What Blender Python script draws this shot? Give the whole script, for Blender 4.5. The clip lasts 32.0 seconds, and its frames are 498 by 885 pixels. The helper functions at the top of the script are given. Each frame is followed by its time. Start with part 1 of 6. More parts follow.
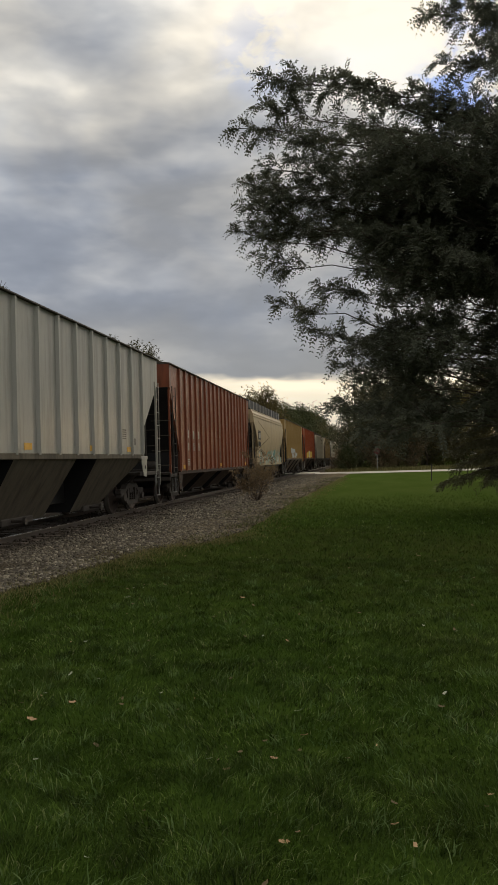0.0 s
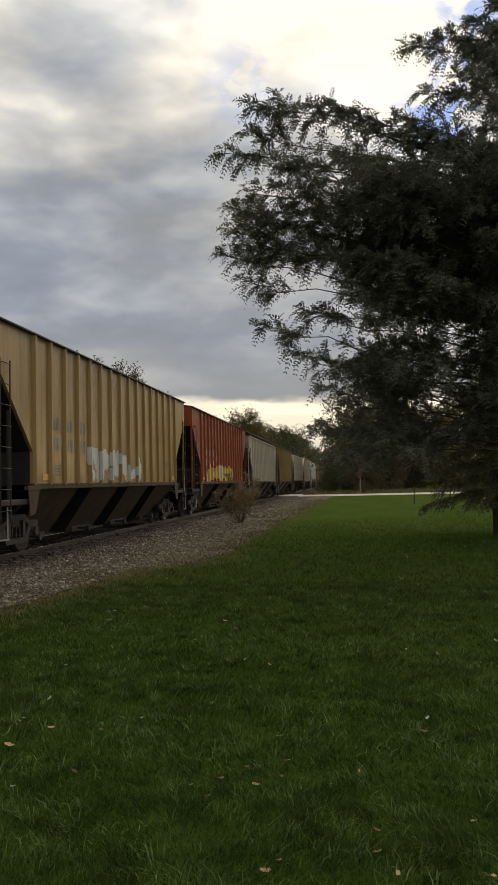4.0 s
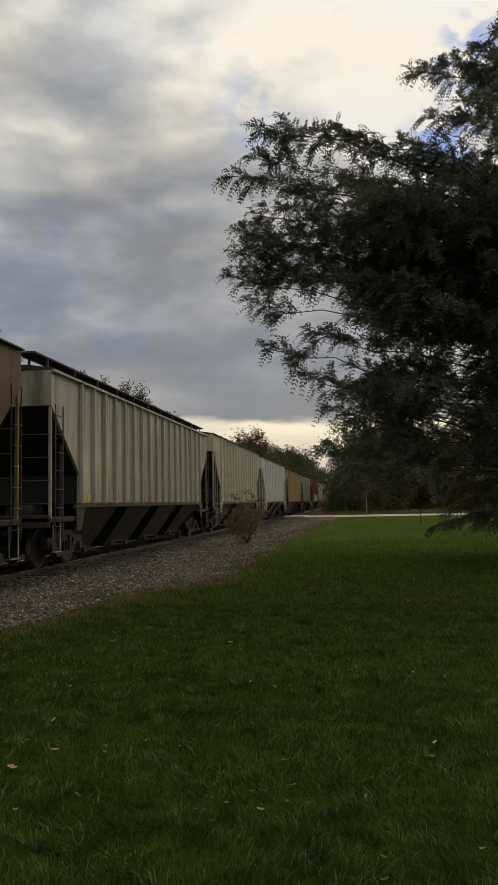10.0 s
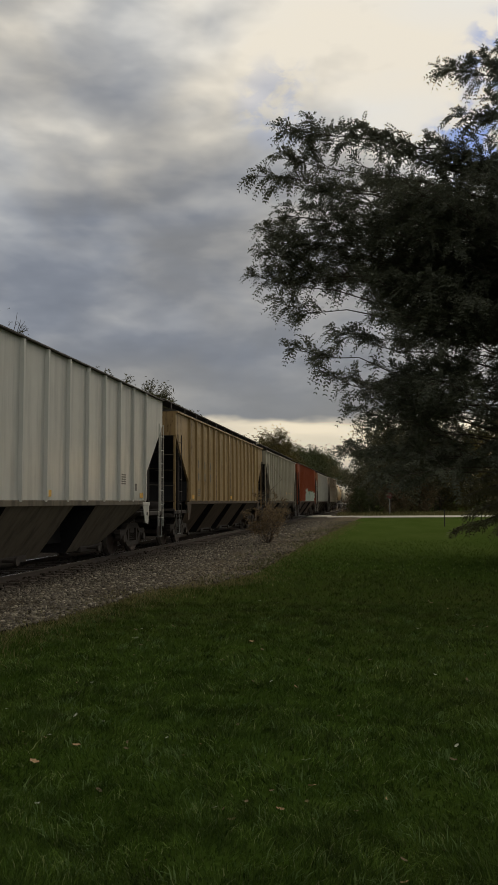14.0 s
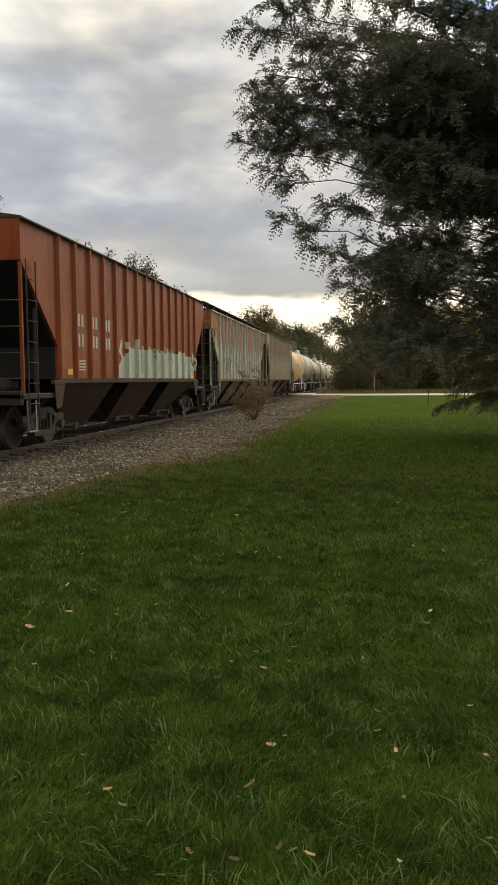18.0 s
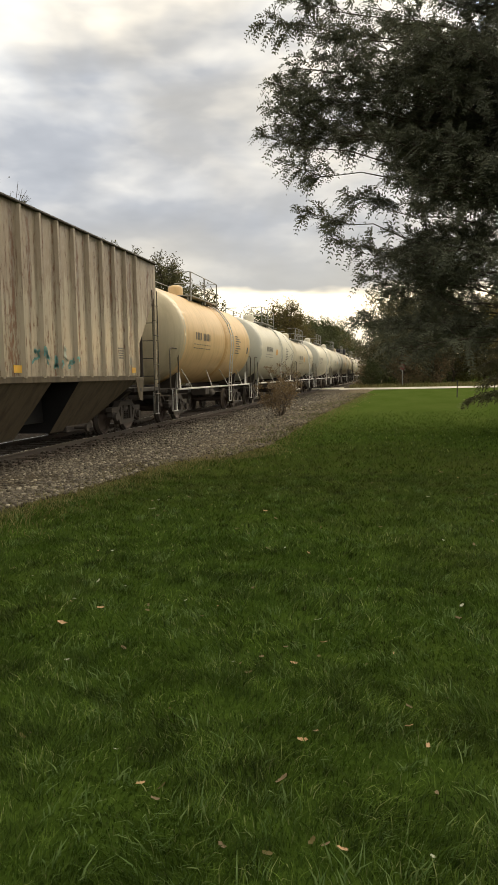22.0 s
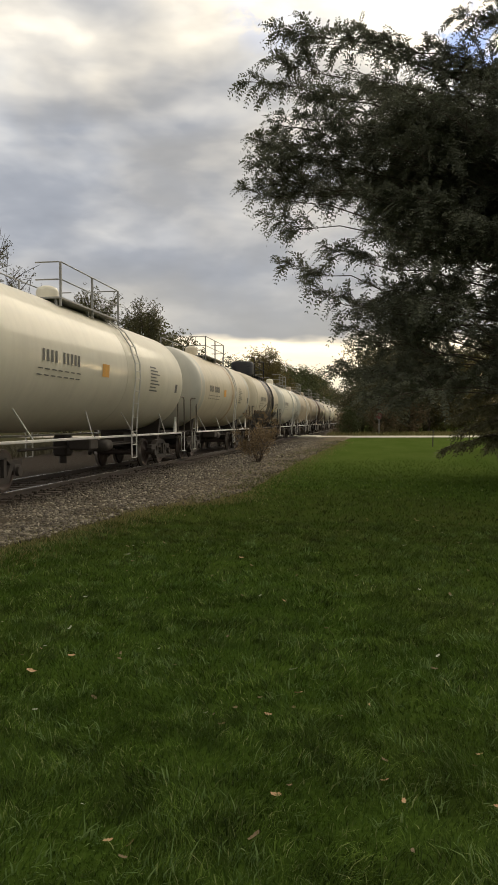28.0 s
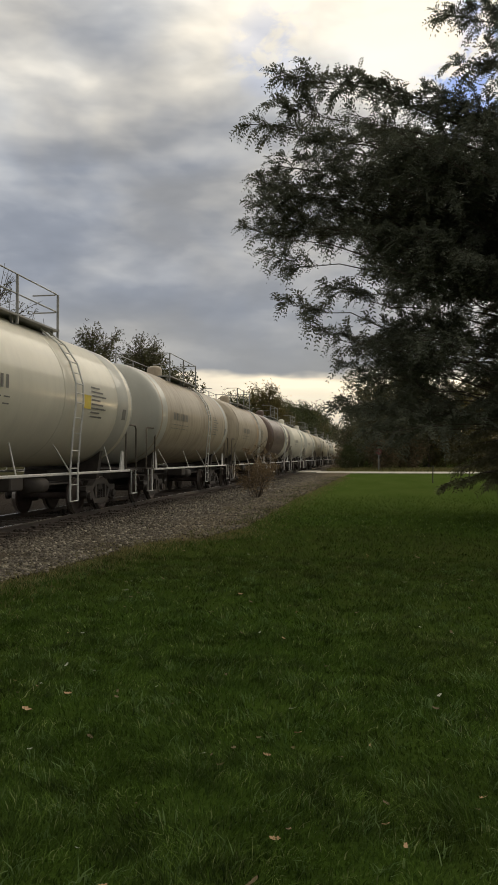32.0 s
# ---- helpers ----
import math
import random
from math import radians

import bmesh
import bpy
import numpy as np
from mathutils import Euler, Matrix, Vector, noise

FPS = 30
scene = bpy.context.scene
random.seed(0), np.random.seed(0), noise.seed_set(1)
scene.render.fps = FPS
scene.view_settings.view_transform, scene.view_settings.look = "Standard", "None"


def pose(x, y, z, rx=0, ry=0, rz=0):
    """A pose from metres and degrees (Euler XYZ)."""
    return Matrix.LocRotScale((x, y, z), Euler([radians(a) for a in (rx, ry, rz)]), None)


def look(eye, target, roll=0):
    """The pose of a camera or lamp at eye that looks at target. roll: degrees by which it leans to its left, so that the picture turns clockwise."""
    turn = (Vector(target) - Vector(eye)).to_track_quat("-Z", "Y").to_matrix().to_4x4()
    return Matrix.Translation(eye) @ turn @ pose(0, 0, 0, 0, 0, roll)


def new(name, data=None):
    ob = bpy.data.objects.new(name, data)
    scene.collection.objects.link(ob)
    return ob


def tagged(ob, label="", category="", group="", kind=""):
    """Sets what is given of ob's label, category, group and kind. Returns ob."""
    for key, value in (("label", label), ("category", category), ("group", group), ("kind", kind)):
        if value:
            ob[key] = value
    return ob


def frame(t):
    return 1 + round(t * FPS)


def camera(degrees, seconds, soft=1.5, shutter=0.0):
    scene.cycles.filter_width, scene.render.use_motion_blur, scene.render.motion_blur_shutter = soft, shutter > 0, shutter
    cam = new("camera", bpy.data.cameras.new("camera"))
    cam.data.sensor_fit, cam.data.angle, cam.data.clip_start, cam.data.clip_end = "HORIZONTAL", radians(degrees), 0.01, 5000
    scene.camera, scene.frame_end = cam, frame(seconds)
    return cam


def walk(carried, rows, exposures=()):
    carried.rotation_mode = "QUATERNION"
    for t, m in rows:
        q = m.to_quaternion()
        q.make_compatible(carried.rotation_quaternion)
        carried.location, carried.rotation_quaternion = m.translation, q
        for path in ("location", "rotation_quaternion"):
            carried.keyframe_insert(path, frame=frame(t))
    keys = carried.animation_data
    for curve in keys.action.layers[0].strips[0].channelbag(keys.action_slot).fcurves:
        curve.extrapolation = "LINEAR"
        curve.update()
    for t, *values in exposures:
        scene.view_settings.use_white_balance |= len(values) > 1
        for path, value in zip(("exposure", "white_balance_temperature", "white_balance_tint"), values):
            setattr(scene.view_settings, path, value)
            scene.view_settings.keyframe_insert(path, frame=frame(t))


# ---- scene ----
import itertools

# ---- camera: hand-held, standing on the lawn ----
EYE = 1.6
TURNS = [
    (0, 9.10, 1.36, 1.60), (0.5, 8.86, 1.29, 1.45), (1, 8.72, 1.12, 1.40), (1.5, 8.61, 1.28, 1.52), (2, 8.29, 1.47, 1.79),
    (2.5, 8.03, 1.74, 1.69), (3, 7.73, 2.15, 1.70), (3.5, 7.70, 2.71, 1.42), (5.5, 8.18, 3.23, 1.08), (6, 8.32, 3.29, 1.11),
    (6.5, 8.35, 3.39, 1.14), (7, 8.34, 3.54, 1.08), (7.5, 8.34, 3.56, 1.07), (8, 8.62, 3.50, 1.07), (8.5, 8.76, 3.72, 0.94),
    (9, 8.69, 4.16, 0.94), (9.5, 8.48, 4.44, 0.97), (10, 8.29, 4.56, 1.03), (10.5, 8.11, 4.44, 0.89), (11, 9.80, 2.40, 0.73),
    (11.5, 10.51, 1.90, 0.71), (12, 10.66, 2.88, 0.93), (12.5, 10.49, 3.77, 0.89), (13, 10.11, 4.34, 0.69), (13.5, 10.30, 3.84, 0.57),
    (14, 10.00, 4.54, 0.39), (14.5, 10.01, 4.56, 0.27), (16.5, 10.18, 3.98, -0.52), (16.6, 10.22, 2.16, -0.07), (16.7, 10.11, 1.01, 0.28),
    (16.8, 9.84, -0.36, 0.45), (16.9, 9.47, -1.43, 0.55), (17, 9.10, -2.59, 0.35), (17.5, 9.44, -4.53, 0.28),
    (18, 8.87, -4.77, 0.29), (18.5, 7.98, -4.18, 0.10), (19, 7.78, -3.82, 0.47), (19.5, 7.75, -3.97, 0.40), (20, 7.75, -3.58, 0.52),
    (20.5, 8.43, -6.08, 2.51), (21, 10.17, -7.22, 2.82), (21.5, 9.73, -6.32, 1.66), (22, 10.92, -5.08, 1.16), (22.5, 11.51, -4.67, 1.27),
    (23, 11.69, -4.09, 0.57), (23.5, 10.71, -4.41, 0.95), (24, 10.44, -3.79, 0.53), (24.5, 10.88, -4.04, 0.38), (25, 9.63, -3.61, 0.54),
    (25.5, 10.15, -2.71, 0.18), (27.5, 9.57, -1.78, 0.37), (28, 9.24, -1.58, 0.20), (28.5, 8.89, -1.22, 0.04), (29, 8.57, -0.74, -0.19),
    (29.5, 8.55, -0.33, -0.30), (30, 8.54, 0.10, -0.32), (30.5, 8.58, 0.54, -0.37), (31, 8.89, 0.98, -0.29), (31.5, 9.10, 1.05, -0.23),
    (32, 9.23, 1.11, -0.05),
]
cam = camera(36.7, 32.0, soft=1.6)
EXPOSURES = [(0, -0.28, 6370, 10), (3.5, -0.22, 6370, 10), (6, -0.09, 6370, 10), (9, -0.44, 6370, 10), (11, -0.55, 6370, 10), (13, -0.65, 6370, 10), (14.5, -0.69, 6370, 10), (16.5, -0.62, 6420, 10), (17.3, 0.08, 6590, 9), (19, 0.44, 6940, 9), (21, 0.53, 6940, 9), (23, 0.6, 6940, 9), (25.5, 0.6, 6890, 9), (28, 0.17, 6740, 10), (30, 0.06, 6520, 10), (32, -0.24, 6420, 10)]
walk(cam, [(t, pose(0, 0, EYE, 90 + p, r, y)) for t, y, p, r in TURNS], EXPOSURES)

# ---- plan ----
TRACK_X = -8.3          # centre line of the track, which runs along +y
RAIL_Z = 0.14           # top of the rails over the lawn
SPEED = 11.92           # train, metres a second, towards -y
ROAD_Y = 79.0           # the road that crosses the track

# ---- node helpers ----


class Nodes:
    """A short way to write node trees."""

    def __init__(self, tree):
        self.tree = tree
        tree.nodes.clear()

    def add(self, kind, inputs=None, **props):
        node = self.tree.nodes.new(kind)
        if "operation" in props:
            node.operation = props["operation"]
        if "use_clamp" in props:
            node.use_clamp = props["use_clamp"]
        if "data_type" in props:
            node.data_type, node.blend_type = props["data_type"], props["blend_type"]
        if "sky_type" in props:
            node.sky_type, node.sun_disc = props["sky_type"], props["sun_disc"]
            node.sun_elevation, node.sun_rotation = props["sun_elevation"], props["sun_rotation"]
        for key, value in (inputs or {}).items():
            self.put(node.inputs[key], value)
        return node

    def put(self, socket, value):
        if isinstance(value, bpy.types.NodeSocket):
            self.tree.links.new(value, socket)
        elif isinstance(value, bpy.types.Node):
            self.tree.links.new(value.outputs[0], socket)
        else:
            socket.default_value = value

    def math(self, op, a, b=0.0, c=0.0, clamp=False):
        n = self.add("ShaderNodeMath", operation=op, use_clamp=clamp)
        for i, v in enumerate((a, b, c)):
            self.put(n.inputs[i], v)
        return n.outputs[0]

    def vmath(self, op, a, b=(0, 0, 0)):
        n = self.add("ShaderNodeVectorMath", operation=op)
        self.put(n.inputs[0], a)
        self.put(n.inputs[1], b)
        return n.outputs["Value"] if op in ("DOT_PRODUCT", "LENGTH") else n.outputs[0]

    def mix(self, f, a, b, blend="MIX"):
        n = self.add("ShaderNodeMix", data_type="RGBA", blend_type=blend)
        self.put(n.inputs[0], f)
        self.put(n.inputs[6], a if not isinstance(a, tuple) else (*a[:3], 1))
        self.put(n.inputs[7], b if not isinstance(b, tuple) else (*b[:3], 1))
        return n.outputs[2]

    def noise(self, vec, scale, detail=4.0, rough=0.55, distort=0.0):
        return self.add("ShaderNodeTexNoise", {"Vector": vec, "Scale": scale, "Detail": detail, "Roughness": rough, "Distortion": distort}).outputs[0]

    def span(self, value, a, b, c=0.0, d=1.0, smooth=False):
        n = self.add("ShaderNodeMapRange", {0: value, 1: a, 2: b, 3: c, 4: d})
        n.interpolation_type = "SMOOTHSTEP" if smooth else "LINEAR"
        return n.outputs[0]

    def ramp(self, value, stops):
        n = self.add("ShaderNodeValToRGB", {0: value})
        while len(n.color_ramp.elements) < len(stops):
            n.color_ramp.elements.new(0.5)
        for e, (p, c) in zip(n.color_ramp.elements, stops):
            e.position, e.color = p, (*c, 1)
        return n.outputs[0]

    def scaled(self, vec, x, y, z):
        return self.add("ShaderNodeMapping", {"Vector": vec, "Scale": (x, y, z)}).outputs[0]


# ---- world: a broken evening overcast, brightest where the sun stands behind it ----
SUN_AZ, SUN_EL = 14.0, 31.0    # degrees to the right of +y, and up
sun_dir = Vector((math.sin(radians(SUN_AZ)) * math.cos(radians(SUN_EL)), math.cos(radians(SUN_AZ)) * math.cos(radians(SUN_EL)), math.sin(radians(SUN_EL))))


def build_world():
    world = bpy.data.worlds.new("evening_sky")
    world.use_nodes = True
    scene.world = world
    n = Nodes(world.node_tree)
    d = n.add("ShaderNodeTexCoord").outputs["Generated"]
    x, y, z = n.add("ShaderNodeSeparateXYZ", {0: d}).outputs
    up = n.math("ADD", n.math("MAXIMUM", z, 0.0), 0.20)
    flat = n.add("ShaderNodeCombineXYZ", {0: n.math("DIVIDE", x, up), 1: n.math("DIVIDE", y, up), 2: 0.0}).outputs[0]
    flat = n.vmath("ADD", flat, (3.1, 1.7, 0.0))
    big = n.noise(n.scaled(n.vmath("ADD", d, (1.3, 0.4, 0.2)), 2.3, 2.3, 5.6), 1.0, 2.0, 0.45, 0.3)
    mid = n.noise(n.scaled(n.vmath("ADD", d, (0.2, 0.0, 0.35)), 5.6, 5.6, 13.0), 1.0, 3.0, 0.46, 0.25)
    puff = n.noise(n.scaled(n.vmath("ADD", d, (0.7, 2.1, 0.9)), 12.0, 12.0, 30.0), 1.0, 3.5, 0.48, 0.2)
    cloud = n.math("ADD", n.math("ADD", n.math("MULTIPLY", big, 0.34), n.math("MULTIPLY", mid, 0.42)), n.math("MULTIPLY", puff, 0.24))
    near_sun = n.vmath("DOT_PRODUCT", d, tuple(sun_dir))
    glow = n.span(near_sun, 0.88, 1.0, 0.0, 1.0, True)
    wide = n.span(near_sun, -0.6, 1.0, 0.0, 1.0)
    lit = n.math("ADD", n.math("ADD", cloud, n.math("MULTIPLY", glow, 0.16)), n.math("ADD", n.span(z, 0.30, 0.55, -0.01, 0.05), n.math("MULTIPLY", n.span(z, 0.42, 0.54, 0.0, 0.11, True), n.span(x, -0.36, -0.20, 0.0, 1.0, True))))
    colour = n.ramp(lit, [(0.37, (0.305, 0.323, 0.355)), (0.455, (0.375, 0.392, 0.422)), (0.53, (0.525, 0.53, 0.535)),
                          (0.63, (0.78, 0.76, 0.71)), (0.75, (1.30, 1.22, 1.06))])
    # bluish thin places and greyer thick ones
    tint = n.noise(n.scaled(n.vmath("ADD", d, (4.1, 1.1, 2.3)), 3.2, 3.2, 7.0), 1.0, 3.0, 0.5, 0.4)
    colour = n.mix(1.0, colour, n.ramp(tint, [(0.38, (1.03, 1.0, 0.955)), (0.62, (0.955, 0.99, 1.06))]), "MULTIPLY")
    colour = n.mix(1.0, colour, n.ramp(wide, [(0.0, (0.94, 0.93, 0.91)), (0.8, (1.0, 1.0, 1.0))]), "MULTIPLY")
    # an overcast sky is brightest overhead
    high = n.span(z, 0.46, 0.95, 1.0, 1.12)
    colour = n.mix(1.0, colour, n.add("ShaderNodeCombineColor", {0: high, 1: high, 2: high}).outputs[0], "MULTIPLY")
    # greyer haze low in the sky
    colour = n.mix(n.span(z, 0.08, 0.24, 0.5, 0.0, True), colour, (0.43, 0.425, 0.40))
    # clear strip under the cloud's ragged edge, over the far woods
    rag = n.math("ADD", z, n.math("MULTIPLY", n.math("SUBTRACT", n.noise(n.scaled(d, 9.0, 9.0, 30.0), 1.0, 3.0, 0.5), 0.5), 0.045))
    band = n.math("MULTIPLY", n.span(z, -0.01, 0.02, 0, 1, True), n.span(rag, 0.100, 0.114, 1, 0, True))
    ahead = n.span(n.vmath("DOT_PRODUCT", d, (0.25, 0.968, 0.0)), 0.78, 0.92, 0.0, 1.0, True)
    veil = n.span(n.noise(n.scaled(n.vmath("ADD", d, (0, 0, 0.5)), 6.0, 6.0, 50.0), 1.0, 4.0, 0.55), 0.36, 0.56, 0.75, 1.0)
    band = n.math("MULTIPLY", n.math("MULTIPLY", band, ahead), veil)
    # the low sun behind thin cloud, to the right of the woods
    low = n.span(n.vmath("DOT_PRODUCT", d, tuple(Vector((0.34, 0.94, 0.06)).normalized())), 0.955, 1.0, 0.0, 1.0, True)
    low = n.math("MULTIPLY", low, n.math("MULTIPLY", n.span(z, 0.015, 0.030, 0, 1, True), n.span(z, 0.050, 0.070, 1, 0, True)))
    band = n.math("MULTIPLY", band, n.span(z, 0.05, 0.085, 0.65, 1, True))
    colour = n.mix(band, colour, n.mix(low, (1.40, 1.22, 0.90), (12.0, 8.6, 4.4)))
    # small blue holes
    sky = n.add("ShaderNodeTexSky", sky_type="NISHITA", sun_disc=False, sun_elevation=radians(SUN_EL), sun_rotation=radians(SUN_AZ))
    clear = n.vmath("SCALE", sky.outputs[0])
    clear.node.inputs[3].default_value = 0.10
    hole = n.math("MULTIPLY", n.span(n.noise(n.vmath("ADD", flat, (7.3, 2.2, 0)), 1.9, 3.0, 0.5), 0.66, 0.72, 0, 0.8, True), n.span(z, 0.2, 0.4, 0, 1))
    colour = n.mix(hole, colour, clear)
    # two rifts in the cloud that show the blue above
    rift = n.noise(n.scaled(d, 26.0, 26.0, 40.0), 1.0, 4.0, 0.6, 0.4)
    for way, size, full in (((0.11, 0.90, 0.425), 0.0022, 0.85), ((0.146, 0.853, 0.50), 0.0020, 0.8), ((-0.115, 0.87, 0.48), 0.0022, 0.28)):
        near = n.span(n.vmath("DOT_PRODUCT", d, tuple(Vector(way).normalized())), 1.0 - size, 1.0, 0.0, 1.0, True)
        colour = n.mix(n.math("MULTIPLY", n.math("MULTIPLY", near, n.span(rift, 0.40, 0.56, 0.0, 1.0, True)), full), colour, (0.34, 0.52, 1.0))
    colour = n.mix(n.span(z, -0.03, 0.0, 1, 0), colour, (0.05, 0.055, 0.03))
    n.add("ShaderNodeOutputWorld", {0: n.add("ShaderNodeBackground", {0: colour, 1: 1.0})})


build_world()
sun = new("sun", bpy.data.lights.new("sun", "SUN"))
sun.data.energy, sun.data.angle, sun.data.color = 1.1, radians(34), (1.0, 0.88, 0.70)
sun.matrix_world = look(sun_dir * 60, (0, 0, 0))

# ---- materials ----


def material(name, build):
    mat = bpy.data.materials.new(name)
    mat.use_nodes = True
    n = Nodes(mat.node_tree)
    p = n.add("ShaderNodeBsdfPrincipled")
    n.add("ShaderNodeOutputMaterial", {0: p})
    build(n, p, n.add("ShaderNodeTexCoord").outputs["Object"])
    return mat


def bump(n, p, height, strength=0.3, distance=0.02):
    n.put(p.inputs["Normal"], n.add("ShaderNodeBump", {"Strength": strength, "Distance": distance, "Height": height}))


def paint(name, base, grime=0.35, rust=0.1, rust_top=0.0, rough=0.5, rust_colour=(0.17, 0.06, 0.025), relief=0.25, coat=0.15, sheen=0.2, mottle=0.14):
    """Weathered paint on sheet steel: soot streaks that run down, rust in patches, faded areas."""
    def build(n, p, o):
        streak = n.noise(n.scaled(o, 2.2, 4.5, 0.28), 1.0, 5.0, 0.62)
        patch = n.noise(o, 0.9, 5.0, 0.6, 0.4)
        fine = n.noise(n.scaled(o, 9, 14, 5), 1.0, 4.0, 0.65)
        fade = n.mix(n.span(patch, 0.35, 0.7, 0.0, 0.35), base, tuple(min(1, c * 1.25 + 0.008) for c in base))
        dark = n.math("MULTIPLY", n.span(streak, 0.42, 0.68, 0, 1, True), grime)
        colour = n.mix(dark, fade, tuple(c * 0.28 + 0.012 for c in base))
        height = n.add("ShaderNodeSeparateXYZ", {0: o}).outputs[2]
        top = n.math("SUBTRACT", height, n.span(streak, 0.34, 0.66, 3.9, 2.3))
        worn = n.math("ADD", n.math("ADD", n.math("MULTIPLY", streak, 0.5), n.math("MULTIPLY", fine, 0.5)), 0.0)
        colour = n.mix(n.span(worn, 0.66 - 0.2 * rust, 0.76 - 0.2 * rust, 0, min(1.0, 0.25 + rust * 1.6), True), colour, rust_colour)
        colour = n.mix(n.math("MULTIPLY", n.span(top, -0.03, 0.10, 0, 1, True), n.math("MULTIPLY", n.span(fine, 0.3, 0.5, 0.5, 1.0), rust_top)), colour, rust_colour)
        n.put(p.inputs["Base Color"], colour)
        n.put(p.inputs["Roughness"], n.span(fine, 0.3, 0.7, rough - mottle, rough + mottle))
        p.inputs["Specular IOR Level"].default_value = sheen
        p.inputs["Coat Weight"].default_value = coat
        p.inputs["Coat Roughness"].default_value = 0.18 if mottle > 0.1 else 0.06
        bump(n, p, n.math("ADD", n.noise(n.scaled(o, 1, 1.3, 1.0), 1.4, 2.0), n.math("MULTIPLY", fine, 0.15)), relief, 0.03)
    return material(name, build)


def plain(name, base, rough=0.6, metal=0.0, vary=0.3, scale=6.0, relief=0.2, distance=0.01):
    def build(n, p, o):
        a = n.noise(o, scale, 5.0, 0.6)
        b = n.noise(o, scale * 0.17, 3.0, 0.5)
        f = n.span(n.math("ADD", n.math("MULTIPLY", a, 0.6), n.math("MULTIPLY", b, 0.4)), 0.3, 0.7, 1 - vary, 1 + vary)
        n.put(p.inputs["Base Color"], n.mix(1.0, base, n.add("ShaderNodeCombineColor", {0: f, 1: f, 2: f}).outputs[0], "MULTIPLY"))
        n.put(p.inputs["Roughness"], n.span(a, 0.3, 0.7, max(0.02, rough - 0.08), min(1, rough + 0.1)))
        p.inputs["Metallic"].default_value = metal
        p.inputs["Specular IOR Level"].default_value = 0.3
        bump(n, p, a, relief, distance)
    return material(name, build)


def foliage(name, dark, light, through_light=0.25):
    """Leaves that differ a little one from the other; thin ones let some light through."""
    def build(n, p, o):
        r = n.add("ShaderNodeNewGeometry").outputs["Random Per Island"]
        big = n.noise(o, 0.5, 3.0)
        c = n.mix(n.math("ADD", n.math("MULTIPLY", r, 0.7), n.math("MULTIPLY", n.span(big, 0.3, 0.7), 0.3)), dark, light)
        n.put(p.inputs["Base Color"], c)
        p.inputs["Roughness"].default_value = 0.6
        p.inputs["Specular IOR Level"].default_value = 0.2
        t = n.add("ShaderNodeBsdfTranslucent", {0: c})
        m = n.add("ShaderNodeMixShader", {0: through_light, 1: p, 2: t})
        out = [k for k in n.tree.nodes if k.bl_idname == "ShaderNodeOutputMaterial"][0]
        n.put(out.inputs[0], m)
    return material(name, build)


def shade_strip(n, o):
    """The trees' shade across the lawn in front of them, put into the turf colour."""
    y = n.add("ShaderNodeSeparateXYZ", {0: o}).outputs[1]
    y = n.math("ADD", y, n.math("MULTIPLY", n.math("SUBTRACT", n.noise(o, 0.35, 3.0), 0.5), 7.0))
    ridge = n.math("MULTIPLY", n.span(y, 7.0, 10.5, 0, 1, True), n.span(y, 14.0, 19.0, 1, 0, True))
    return n.math("MULTIPLY", ridge, n.span(n.noise(o, 2.6, 3.0), 0.3, 0.65, 0.2, 0.75))


def blade_build(n, p, o):
    """Grass blades: each one different, thin brownish growth in wide patches."""
    r = n.add("ShaderNodeNewGeometry").outputs["Random Per Island"]
    c = n.ramp(r, [(0.0, (0.022, 0.042, 0.006)), (0.6, (0.066, 0.110, 0.016)), (0.93, (0.118, 0.172, 0.032)), (1.0, (0.30, 0.32, 0.14))])
    wide = n.noise(o, 0.22, 4.0, 0.55)
    c = n.mix(n.span(wide, 0.50, 0.72, 0, 0.35), c, (0.10, 0.095, 0.030))
    c = n.mix(shade_strip(n, o), c, (0.060, 0.072, 0.018))
    tuft = n.span(n.noise(o, 4.5, 4.0, 0.6), 0.36, 0.64, 0.48, 1.6)
    c = n.mix(1.0, c, n.add("ShaderNodeCombineColor", {0: tuft, 1: tuft, 2: tuft}).outputs[0], "MULTIPLY")
    c = n.mix(n.span(n.noise(o, 1.6, 4.0), 0.42, 0.66, 0, 0.6), c, (0.042, 0.083, 0.009))
    # brighter light on the open far half of the lawn, put into the blade colour
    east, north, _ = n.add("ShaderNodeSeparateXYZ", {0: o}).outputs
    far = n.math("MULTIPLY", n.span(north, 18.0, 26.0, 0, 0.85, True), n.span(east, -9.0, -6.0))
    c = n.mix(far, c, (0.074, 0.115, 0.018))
    n.put(p.inputs["Base Color"], c)
    p.inputs["Roughness"].default_value = 0.7
    p.inputs["Specular IOR Level"].default_value = 0.1
    out = [k for k in n.tree.nodes if k.bl_idname == "ShaderNodeOutputMaterial"][0]
    n.put(out.inputs[0], n.add("ShaderNodeMixShader", {0: 0.35, 1: p, 2: n.add("ShaderNodeBsdfTranslucent", {0: c})}))


